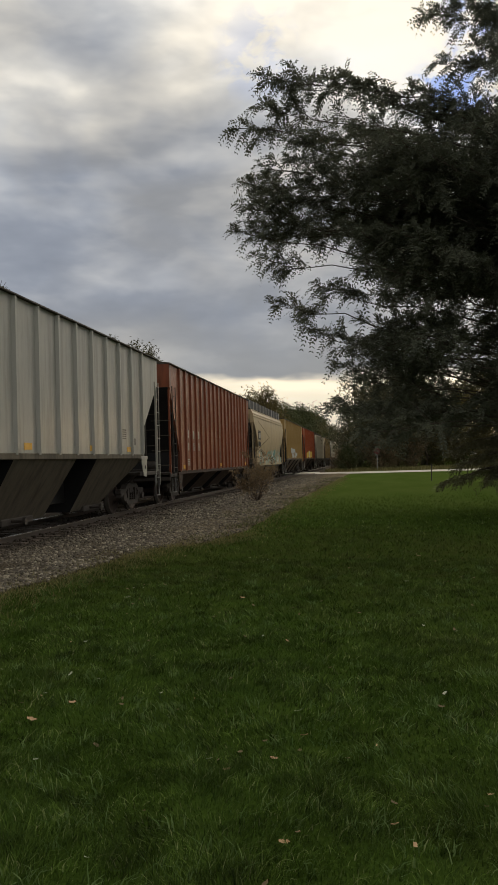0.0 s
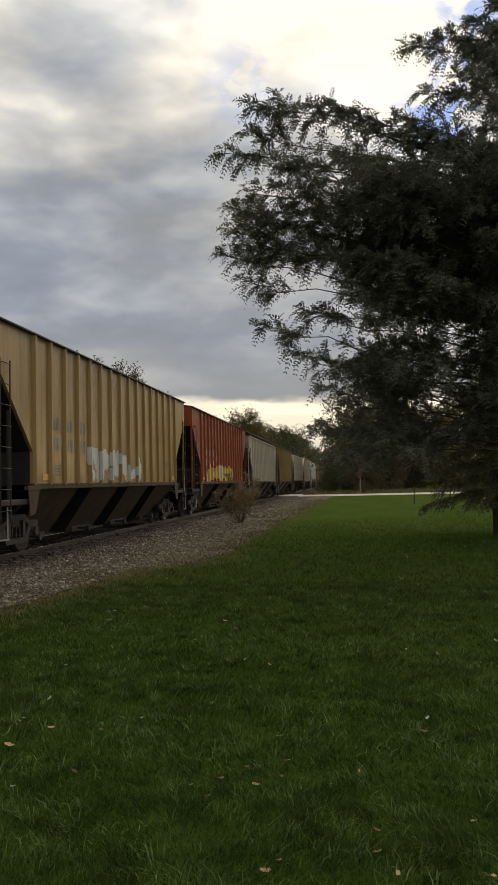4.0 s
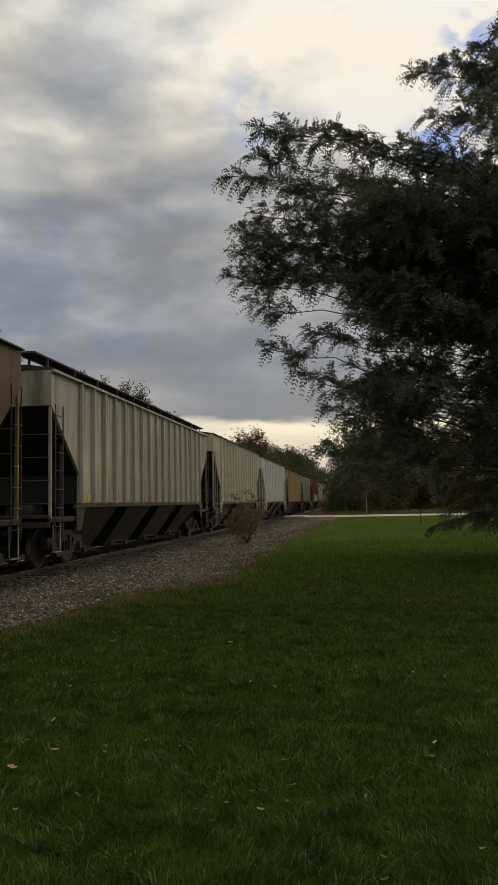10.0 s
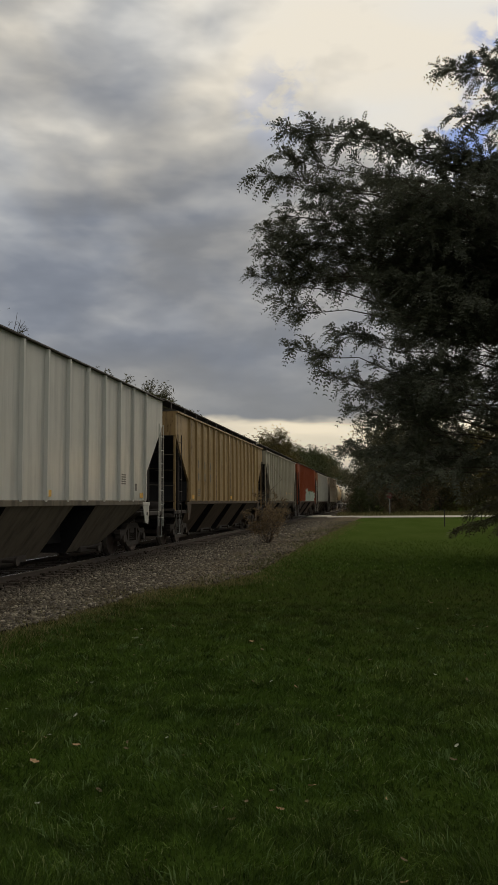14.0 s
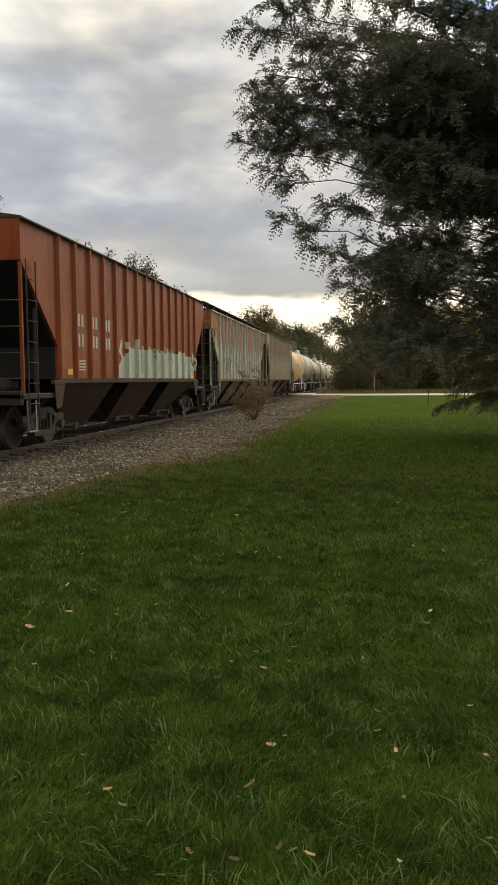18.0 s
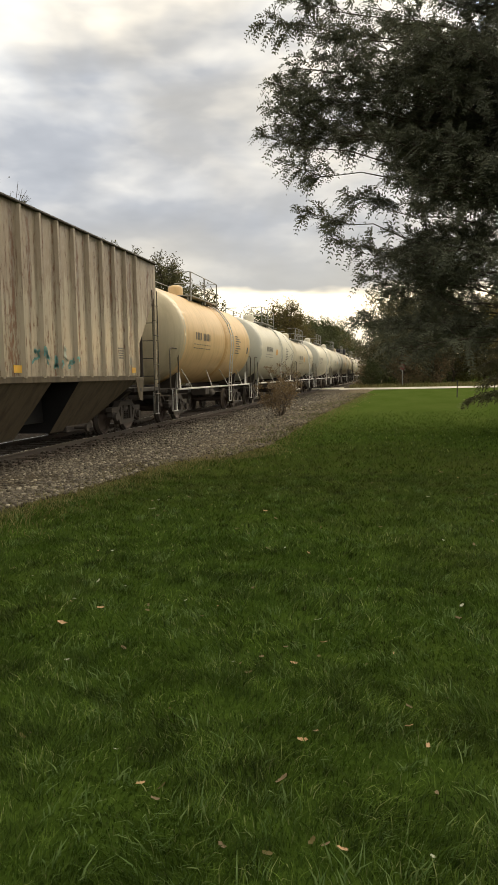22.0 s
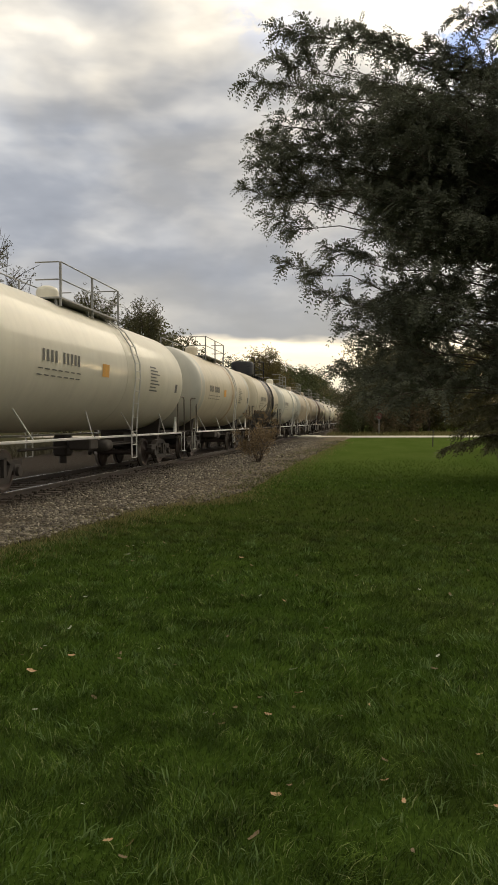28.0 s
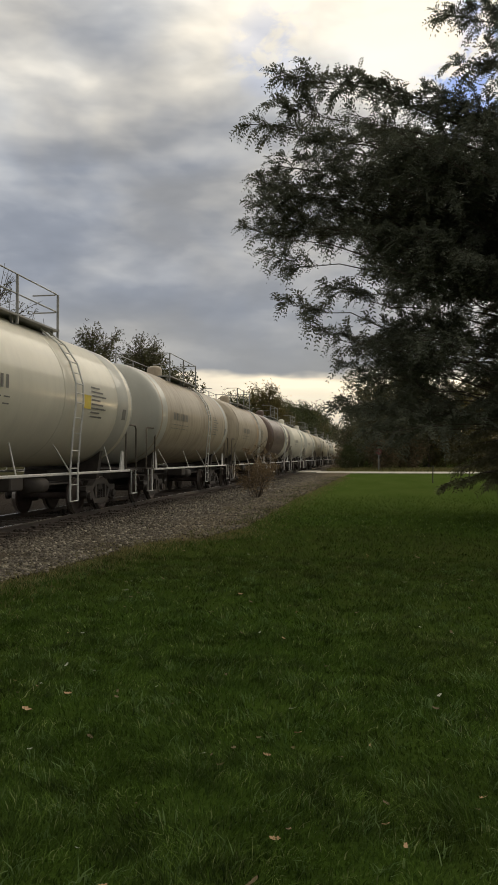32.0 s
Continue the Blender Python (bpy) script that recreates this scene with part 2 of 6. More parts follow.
def lawn_build(n, p, o):
    fine = n.noise(o, 38.0, 4.0, 0.7)
    tuft = n.noise(o, 3.2, 4.0, 0.6)
    wide = n.noise(o, 0.22, 4.0, 0.55)
    c = n.mix(n.span(tuft, 0.3, 0.7), (0.019, 0.036, 0.005), (0.042, 0.072, 0.010))
    c = n.mix(n.span(fine, 0.35, 0.75, 0, 0.8), c, (0.062, 0.100, 0.018))
    c = n.mix(n.span(wide, 0.50, 0.72, 0, 0.4), c, (0.085, 0.082, 0.028))
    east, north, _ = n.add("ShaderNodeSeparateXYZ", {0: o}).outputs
    # that brighter light on the far half, mixed into the ground colour too
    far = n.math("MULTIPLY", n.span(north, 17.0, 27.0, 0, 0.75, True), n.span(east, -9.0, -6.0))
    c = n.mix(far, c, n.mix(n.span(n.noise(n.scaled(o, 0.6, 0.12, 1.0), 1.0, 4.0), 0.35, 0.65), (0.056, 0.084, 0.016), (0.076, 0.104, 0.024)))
    c = n.mix(n.span(east, -10.0, -14.0), c, (0.060, 0.056, 0.030))
    c = n.mix(shade_strip(n, o), c, (0.048, 0.056, 0.014))
    n.put(p.inputs["Base Color"], c)
    p.inputs["Roughness"].default_value = 0.85
    p.inputs["Specular IOR Level"].default_value = 0.0
    bump(n, p, n.math("ADD", fine, n.math("MULTIPLY", tuft, 2.0)), 0.4, 0.04)


def gravel_build(n, p, o):
    v = n.add("ShaderNodeTexVoronoi", {"Vector": o, "Scale": 26.0})
    tone = n.noise(o, 1.1, 4.0, 0.6)
    stone = n.mix(n.add("ShaderNodeSeparateColor", {0: v.outputs["Color"]}).outputs[0], (0.048, 0.038, 0.026), (0.18, 0.147, 0.10))
    dist = n.span(v.outputs["Distance"], 0.3, 0.75, 1.0, 0.25)
    c = n.mix(1.0, stone, n.add("ShaderNodeCombineColor", {0: dist, 1: dist, 2: dist}).outputs[0], "MULTIPLY")
    c = n.mix(n.span(tone, 0.42, 0.66, 0, 0.7), c, (0.098, 0.080, 0.054))
    # darker brown beside the rails
    x = n.math("ADD", n.add("ShaderNodeSeparateXYZ", {0: o}).outputs[0], n.math("MULTIPLY", tone, 0.7))
    c = n.mix(n.span(x, -6.15, -6.55, 0, 0.9, True), c, (0.036, 0.027, 0.019))
    # straw and dust along the lawn
    c = n.mix(n.math("MULTIPLY", n.span(x, -4.6, -3.0, 0, 1, True), n.span(n.noise(o, 1.7, 4.0), 0.34, 0.6, 0.25, 0.9)), c, (0.165, 0.128, 0.070))
    n.put(p.inputs["Base Color"], c)
    p.inputs["Roughness"].default_value = 0.95
    p.inputs["Specular IOR Level"].default_value = 0.08
    bump(n, p, n.math("SUBTRACT", 1.0, v.outputs["Distance"]), 0.9, 0.05)


def stone_build(n, p, o):
    r = n.add("ShaderNodeNewGeometry").outputs["Random Per Island"]
    c = n.ramp(r, [(0.0, (0.040, 0.031, 0.021)), (0.4, (0.088, 0.074, 0.050)), (0.8, (0.175, 0.148, 0.102)), (1.0, (0.42, 0.37, 0.27))])
    c = n.mix(n.span(n.noise(o, 40.0), 0.4, 0.7, 0, 0.4), c, (0.14, 0.12, 0.10))
    x = n.math("ADD", n.add("ShaderNodeSeparateXYZ", {0: o}).outputs[0], n.math("MULTIPLY", n.noise(o, 1.1, 4.0, 0.6), 0.9))
    c = n.mix(n.math("MULTIPLY", n.span(x, -4.4, -2.8, 0, 0.6, True), n.span(r, 0.2, 0.6)), c, (0.19, 0.15, 0.085))
    n.put(p.inputs["Base Color"], n.mix(n.span(x, -5.3, -6.5, 0, 0.85, True), c, (0.042, 0.031, 0.021)))
    p.inputs["Roughness"].default_value = 0.9


M = {
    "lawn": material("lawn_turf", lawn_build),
    "gravel": material("crushed_stone_bed", gravel_build),
    "stone": material("crushed_stone", stone_build),
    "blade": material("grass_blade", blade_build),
    "dry": foliage("dry_grass", (0.11, 0.105, 0.035), (0.27, 0.235, 0.095), 0.25),
    "tuft": foliage("pale_grass_tuft", (0.075, 0.14, 0.03), (0.18, 0.25, 0.085), 0.35),
    "rough": foliage("rough_withered_grass", (0.050, 0.046, 0.026), (0.115, 0.10, 0.055), 0.15),
    "weed": foliage("weeds", (0.05, 0.07, 0.02), (0.15, 0.15, 0.05), 0.2),
    "locust": foliage("locust_leaf", (0.076, 0.086, 0.062), (0.155, 0.160, 0.105), 0.36),
    "needle": foliage("spruce_needle", (0.075, 0.076, 0.042), (0.165, 0.150, 0.082), 0.25),
    "leaf_far": foliage("woodland_leaf", (0.034, 0.048, 0.016), (0.105, 0.112, 0.040), 0.25),
    "leaf_olive": foliage("olive_leaf", (0.050, 0.052, 0.022), (0.135, 0.125, 0.055), 0.3),
    "leaf_gold": foliage("turning_leaf", (0.07, 0.065, 0.02), (0.17, 0.13, 0.04), 0.25),
    "leaf_brown": foliage("withered_leaf", (0.14, 0.10, 0.055), (0.30, 0.22, 0.125), 0.35),
    "fallen": foliage("fallen_leaf_tan", (0.30, 0.15, 0.06), (0.62, 0.42, 0.24), 0.1),
    "petal": foliage("pale_leaf", (0.34, 0.36, 0.24), (0.60, 0.60, 0.46), 0.2),
    "bark": plain("bark", (0.075, 0.06, 0.045), 0.9, 0, 0.45, 9.0, 0.9, 0.03),
    "twig": plain("twig_bark", (0.10, 0.075, 0.055), 0.9, 0, 0.3, 12.0),
    "rail": plain("rolled_steel_rail", (0.085, 0.070, 0.058), 0.6, 0.4, 0.3, 5.0),
    "railtop": plain("polished_rail_head", (0.5, 0.48, 0.45), 0.25, 1.0, 0.15, 5.0),
    "tie": plain("creosoted_timber", (0.085, 0.065, 0.05), 0.9, 0, 0.5, 14.0, 0.8, 0.02),
    "road": plain("pale_gravel_road", (0.50, 0.46, 0.38), 0.9, 0, 0.18, 1.5),
    "frame": plain("sooty_truck_steel", (0.060, 0.050, 0.042), 0.75, 0.1, 0.45, 5.0),
    "wheel": plain("wheel_steel", (0.075, 0.055, 0.045), 0.65, 0.4, 0.4, 6.0),
    "tread": plain("bright_tread_steel", (0.40, 0.36, 0.32), 0.35, 0.9, 0.2, 6.0),
    "roof": plain("sooty_roof_sheet", (0.060, 0.052, 0.042), 0.8, 0, 0.4, 1.5),
    "soot": plain("sooty_dusty_steel", (0.105, 0.088, 0.066), 0.85, 0, 0.5, 2.2),
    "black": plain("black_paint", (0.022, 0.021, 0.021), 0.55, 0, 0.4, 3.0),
    "white": plain("white_pipe_paint", (0.62, 0.60, 0.55), 0.55, 0, 0.25, 4.0),
    "grey": plain("galvanised_steel", (0.28, 0.275, 0.255), 0.55, 0.2, 0.25, 4.0),
    "amber": plain("amber_reflector", (0.75, 0.42, 0.05), 0.35, 0, 0.25, 4.0),
    "ink": plain("stencil_black", (0.045, 0.042, 0.04), 0.6, 0, 0.3, 4.0),
    "worn_ink": plain("worn_black_stencil", (0.12, 0.115, 0.10), 0.65, 0, 0.4, 9.0),
    "faint_ink": plain("worn_stencil", (0.19, 0.18, 0.155), 0.7, 0, 0.5, 9.0),
    "pale_ink": plain("stencil_white", (0.50, 0.48, 0.42), 0.6, 0, 0.3, 4.0),
    "orange": plain("orange_placard", (0.72, 0.36, 0.06), 0.6, 0, 0.25, 3.0),
    "yellow": plain("yellow_placard", (0.72, 0.55, 0.08), 0.6, 0, 0.2, 3.0),
    "sign_red": plain("faded_red_sign", (0.12, 0.035, 0.03), 0.5, 0, 0.2, 3.0),
    "post": plain("weathered_post", (0.07, 0.06, 0.05), 0.85, 0, 0.3, 8.0),
    "g_yellow": plain("spray_yellow", (0.66, 0.47, 0.10), 0.6, 0, 0.2, 2.0),
    "g_blue": plain("spray_blue", (0.10, 0.17, 0.36), 0.6, 0, 0.3, 2.0),
    "g_white": plain("spray_white", (0.62, 0.62, 0.58), 0.6, 0, 0.2, 2.0),
    "g_teal": plain("spray_teal", (0.13, 0.30, 0.27), 0.6, 0, 0.3, 2.0),
    "g_orange": plain("spray_orange", (0.50, 0.20, 0.05), 0.6, 0, 0.3, 2.0),
    "g_green": plain("spray_green", (0.16, 0.36, 0.20), 0.6, 0, 0.25, 2.0),
    "g_mint": plain("spray_pale_mint", (0.50, 0.56, 0.47), 0.65, 0, 0.22, 1.2),
    "g_pale": plain("spray_khaki", (0.40, 0.38, 0.27), 0.6, 0, 0.3, 2.0),
    "g_dark": plain("spray_black", (0.03, 0.03, 0.035), 0.6, 0, 0.3, 2.0),
}
PAINT = {
    "gray_white": paint("light_grey_paint", (0.40, 0.39, 0.345), 0.35, 0.06),
    "oxide": paint("oxide_red_paint", (0.24, 0.068, 0.030), 0.75, 0.06, rough=0.42, coat=0.12, sheen=0.25),
    "tan": paint("tan_paint", (0.48, 0.37, 0.215), 0.30, 0.05),
    "gold": paint("dull_gold_paint", (0.36, 0.232, 0.080), 0.5, 0.10),
    "red": paint("faded_red_paint", (0.27, 0.066, 0.024), 0.5, 0.05, coat=0.04, sheen=0.12),
    "dirty_white": paint("dirty_white_paint", (0.41, 0.37, 0.275), 0.8, 0.34, rust_colour=(0.105, 0.070, 0.034)),
    "olive": paint("olive_brown_paint", (0.225, 0.150, 0.052), 0.4, 0.12),
    "olive_soot": paint("sooted_olive_sheet", (0.130, 0.082, 0.033), 0.6, 0.12, coat=0.0, sheen=0.1),
    "cream": paint("cream_paint", (0.52, 0.465, 0.335), 0.35, 0.08, coat=0.4),
    "white": paint("white_car_paint", (0.60, 0.59, 0.53), 0.25, 0.05),
    "rust_brown": paint("rust_brown_paint", (0.37, 0.25, 0.115), 0.6, 0.6, rust_colour=(0.12, 0.064, 0.03), coat=0.05, sheen=0.12),
    "rusty_grey": paint("old_grey_paint", (0.42, 0.41, 0.345), 0.4, 0.08),
    "rusty_sheet": paint("rusty_grey_sheet", (0.44, 0.43, 0.36), 0.45, 0.12, 1.0, rust_colour=(0.25, 0.092, 0.028)),
    "stained": paint("stained_grey_paint", (0.42, 0.355, 0.26), 0.7, 0.72, 0.35, rust_colour=(0.150, 0.072, 0.036)),
    "tank_white": paint("tank_white_paint", (0.66, 0.615, 0.49), 0.06, 0.0, rough=0.6, coat=0.2, sheen=0.1, mottle=0.04, relief=0.015),
    "tank_grey": paint("tank_pale_grey_paint", (0.47, 0.455, 0.385), 0.06, 0.0, rough=0.6, coat=0.2, sheen=0.1, mottle=0.04, relief=0.015),
    "tank_cream": paint("tank_cream_paint", (0.57, 0.50, 0.365), 0.16, 0.03, rough=0.6, coat=0.2, sheen=0.1, mottle=0.04, relief=0.015),
    "tank_yellow": paint("tank_yellow_paint", (0.72, 0.50, 0.26), 0.18, 0.16, rough=0.6, coat=0.2, sheen=0.1, mottle=0.04, rust_colour=(0.46, 0.25, 0.095), relief=0.015),
    "tank_dun": paint("tank_dun_paint", (0.62, 0.53, 0.36), 0.2, 0.1, rough=0.6, relief=0.015, coat=0.2, sheen=0.1, mottle=0.04),
    "tank_rust": paint("rusty_yellow_paint", (0.60, 0.36, 0.14), 0.3, 0.3, rough=0.6, rust_colour=(0.30, 0.13, 0.045), relief=0.015, coat=0.1, sheen=0.1),
    "tank_umber": paint("tank_umber_paint", (0.072, 0.052, 0.040), 0.3, 0.05, rough=0.5, relief=0.01, coat=0.28, sheen=0.2, mottle=0.04),
    "tank_brown": paint("tank_brown_paint", (0.13, 0.085, 0.06), 0.4, 0.15, rough=0.42),
    "tank_stain": paint("rust_stain_band", (0.42, 0.29, 0.16), 0.5, 0.3, rough=0.5),
    "tank_tan": paint("tank_dirty_tan_paint", (0.42, 0.35, 0.25), 0.35, 0.10, rough=0.6, relief=0.015, coat=0.2, sheen=0.12, mottle=0.04),
    "tank_black": paint("tank_black_paint", (0.030, 0.028, 0.027), 0.3, 0.02, rough=0.45, relief=0.01, coat=0.28, sheen=0.2, mottle=0.04),
}
# the same paints under the sill, darker, and brown with road dust
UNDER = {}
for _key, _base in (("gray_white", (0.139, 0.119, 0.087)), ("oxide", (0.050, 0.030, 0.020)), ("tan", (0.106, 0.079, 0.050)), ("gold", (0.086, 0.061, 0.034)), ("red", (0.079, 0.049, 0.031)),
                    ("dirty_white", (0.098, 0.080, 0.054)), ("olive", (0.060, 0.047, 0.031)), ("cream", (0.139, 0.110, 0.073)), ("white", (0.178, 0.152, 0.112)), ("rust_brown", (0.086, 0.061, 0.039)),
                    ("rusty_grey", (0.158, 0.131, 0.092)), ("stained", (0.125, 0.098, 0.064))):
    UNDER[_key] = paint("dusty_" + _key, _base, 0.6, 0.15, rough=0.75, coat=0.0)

# ---- mesh building ----


class Shape:
    """Vertices and faces gathered for one mesh."""

    def __init__(self):
        self.v, self.f, self.s, self.m = [], [], [], []

    def put(self, verts, faces, smooth=False, mat=0):
        k = len(self.v)
        self.v += [tuple(p) for p in verts]
        for f in faces:
            self.f.append(tuple(i + k for i in f))
            self.s.append(smooth)
            self.m.append(mat)
        return self

    def box(self, x0, x1, y0, y1, z0, z1, c=0.0, mat=0):
        """A block with chamfered edges where c is given."""
        if not c:
            v = [(x, y, z) for x in (x0, x1) for y in (y0, y1) for z in (z0, z1)]
            return self.put(v, [(0, 1, 3, 2), (4, 6, 7, 5), (0, 4, 5, 1), (2, 3, 7, 6), (0, 2, 6, 4), (1, 5, 7, 3)], mat=mat)
        c = min(c, (x1 - x0) / 3, (y1 - y0) / 3, (z1 - z0) / 3)
        def loop(x, i):
            a, b, p, q = y0 + i, y1 - i, z0 + i, z1 - i
            k = c
            return [(x, a + k, p), (x, b - k, p), (x, b, p + k), (x, b, q - k), (x, b - k, q), (x, a + k, q), (x, a, q - k), (x, a, p + k)]
        v = loop(x0, c) + loop(x0 + c, 0) + loop(x1 - c, 0) + loop(x1, c)
        f = [tuple(range(7, -1, -1)), tuple(range(24, 32))]
        for r in range(3):
            for k in range(8):
                f.append((r * 8 + k, r * 8 + (k + 1) % 8, r * 8 + 8 + (k + 1) % 8, r * 8 + 8 + k))
        return self.put(v, f, mat=mat)

    def rod(self, a, b, r, n=8, r2=None, mat=0):
        return self.tube([a, b], [r, r if r2 is None else r2], n, mat)

    def tube(self, pts, r, n=8, mat=0):
        pts = [Vector(p) for p in pts]
        rs = list(r) if isinstance(r, (list, tuple)) else [r] * len(pts)
        v, f = [], []
        side = None
        for i, p in enumerate(pts):
            d = (pts[min(i + 1, len(pts) - 1)] - pts[max(i - 1, 0)]).normalized()
            if side is None:
                side = d.orthogonal().normalized()
            side = (side - d * side.dot(d)).normalized()
            up = d.cross(side)
            for k in range(n):
                a = 2 * math.pi * k / n
                v.append(p + (side * math.cos(a) + up * math.sin(a)) * rs[i])
        for i in range(len(pts) - 1):
            for k in range(n):
                f.append((i * n + k, i * n + (k + 1) % n, (i + 1) * n + (k + 1) % n, (i + 1) * n + k))
        self.put(v, f, True, mat)
        self.put([v[k] for k in range(n)], [tuple(range(n))[::-1]], mat=mat)
        return self.put([v[-n + k] for k in range(n)], [tuple(range(n))], mat=mat)

    def prism(self, outline, axis, a, b, mat=0):
        """An outline in the two other axes, drawn out along axis from a to b."""
        place = {"x": lambda p, t: (t, p[0], p[1]), "y": lambda p, t: (p[0], t, p[1]), "z": lambda p, t: (p[0], p[1], t)}[axis]
        n = len(outline)
        v = [place(p, a) for p in outline] + [place(p, b) for p in outline]
        f = [tuple(range(n)), tuple(range(2 * n - 1, n - 1, -1))] + [(k, (k + 1) % n, n + (k + 1) % n, n + k) for k in range(n)]
        return self.put(v, f, mat=mat)

    def spin(self, profile, cx, cz, n=32, mats=None, y_flip=1):
        """A profile of (y, radius) turned about an axis along y."""
        v, f = [], []
        for y, r in profile:
            v += [(cx + r * math.cos(2 * math.pi * k / n), y, cz + r * math.sin(2 * math.pi * k / n)) for k in range(n)]
        for i in range(len(profile) - 1):
            for k in range(n):
                f.append((i * n + k, (i + 1) * n + k, (i + 1) * n + (k + 1) % n, i * n + (k + 1) % n))
        return self.put(v, f, True)

    def wheel(self, x0, x1, y, z, r, n=24, mat=0):
        """A disc from x0 to x1 about an axis along x."""
        v = [(x, y + r * math.cos(2 * math.pi * k / n), z + r * math.sin(2 * math.pi * k / n)) for x in (x0, x1) for k in range(n)]
        self.put(v, [(k, (k + 1) % n, n + (k + 1) % n, n + k) for k in range(n)], True, mat)
        self.put(v[:n], [tuple(range(n))], mat=mat)
        return self.put(v[n:], [tuple(range(n))], mat=mat)

    def mesh(self, name):
        me = bpy.data.meshes.new(name)
        me.from_pydata(self.v, [], self.f)
        me.polygons.foreach_set("use_smooth", self.s)
        if any(self.m):
            me.polygons.foreach_set("material_index", self.m)
        me.update()
        return me


def part(name, shape, mat, parent=None, label="", at=None):
    """Links a shape (or a mesh already made) as one object under a thing; mat may be a list."""
    me = shape.mesh(name) if isinstance(shape, Shape) else shape
    mats = mat if isinstance(mat, (list, tuple)) else [mat]
    while len(me.materials) < len(mats):
        me.materials.append(None)
    ob = new(name, me)
    for slot, m in zip(ob.material_slots, mats):
        slot.link, slot.material = "OBJECT", m
    if parent is not None:
        ob.parent = parent
    if at is not None:
        ob.location = at
    if label:
        ob["label"] = label
    return ob


def big_mesh(name, verts, quads, mat, tris=False):
    """A mesh of very many faces from number arrays."""
    me = bpy.data.meshes.new(name)
    k = 3 if tris else 4
    me.vertices.add(len(verts))
    me.vertices.foreach_set("co", np.asarray(verts, np.float32).ravel())
    me.loops.add(len(quads) * k)
    me.loops.foreach_set("vertex_index", np.asarray(quads, np.int32).ravel())
    me.polygons.add(len(quads))
    me.polygons.foreach_set("loop_start", np.arange(0, len(quads) * k, k, dtype=np.int32))
    me.update(calc_edges=True)
    me.materials.append(mat)
    return me


CACHE = {}


def shared(key, make):
    if key not in CACHE:
        CACHE[key] = make().mesh(key[0])
    return CACHE[key]

# ---- ground ----
EDGE = [(-60, -4.9), (6, -4.85), (8.4, -4.7), (9.3, -4.45), (11.2, -4.25), (13.4, -4.0), (14.3, -3.2), (16.5, -2.75), (21, -2.8), (30, -2.8), (45, -2.5), (60, -2.3), (73, -2.0)]


def edge_x(y):
    """Where the lawn ends and the stone bed begins."""
    ys, xs = zip(*EDGE)
    return float(np.interp(y, ys, xs)) + 0.10 * noise.noise((y * 1.7, 0.3, 0)) + 0.06 * noise.noise((y * 5.1, 2.3, 0))


def lie(x, y):
    """Height of the ground: flat lawn with slight swells."""
    fade = max(0.0, min(1.0, (x - edge_x(y)) / 1.5)) if -60 < y < 75 else 0.0
    return 0.012 * fade * noise.noise((x * 0.35, y * 0.35, 0.5))


def build_ground():
    xs = [-2500, -600, -150, -60, -30, -18, -13] + list(np.arange(-10, 14.01, 0.75)) + [18, 26, 40, 70, 160, 600, 2500]
    ys = [-2500, -500, -100, -30, -10] + list(np.arange(-4, 34.01, 0.75)) + [38, 44, 52, 60, 72, 90, 130, 220, 600, 2500]
    s = Shape()
    v = [(x, y, lie(x, y)) for y in ys for x in xs]
    n = len(xs)
    s.put(v, [(j * n + i, j * n + i + 1, (j + 1) * n + i + 1, (j + 1) * n + i) for j in range(len(ys) - 1) for i in range(n - 1)], True)
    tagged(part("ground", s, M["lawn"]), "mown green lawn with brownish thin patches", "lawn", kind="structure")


def build_bed():
    s = Shape()
    cols = 40
    ys = list(np.arange(-40, 5, 3.0)) + list(np.arange(5, 40, 0.4)) + list(np.arange(40, 75, 1.5)) + [75, 85, 95, 120, 160, 220, 320, 480]
    v = []
    for y in ys:
        e = edge_x(min(y, 73))
        for k in range(cols):
            x = e + (-24.0 - e) * k / (cols - 1)
            swell = 0.02 * noise.noise((x * 1.3, y * 1.3, 4.0)) + 0.012 * noise.noise((x * 4, y * 4, 1.0))
            rise = 0.03 * math.sin(math.pi * min(1, k / 6)) if k < 6 else 0.0
            v.append((x, y, (0.0 if k in (0, cols - 1) else 0.012 + rise + max(-0.008, swell))))
    s.put(v, [(j * cols + i, j * cols + i + 1, (j + 1) * cols + i + 1, (j + 1) * cols + i) for j in range(len(ys) - 1) for i in range(cols - 1)], True)
    tagged(part("ballast_bed", s, M["gravel"]), "grey crushed stone ballast with dirt and dry weeds", "ballast", kind="structure")


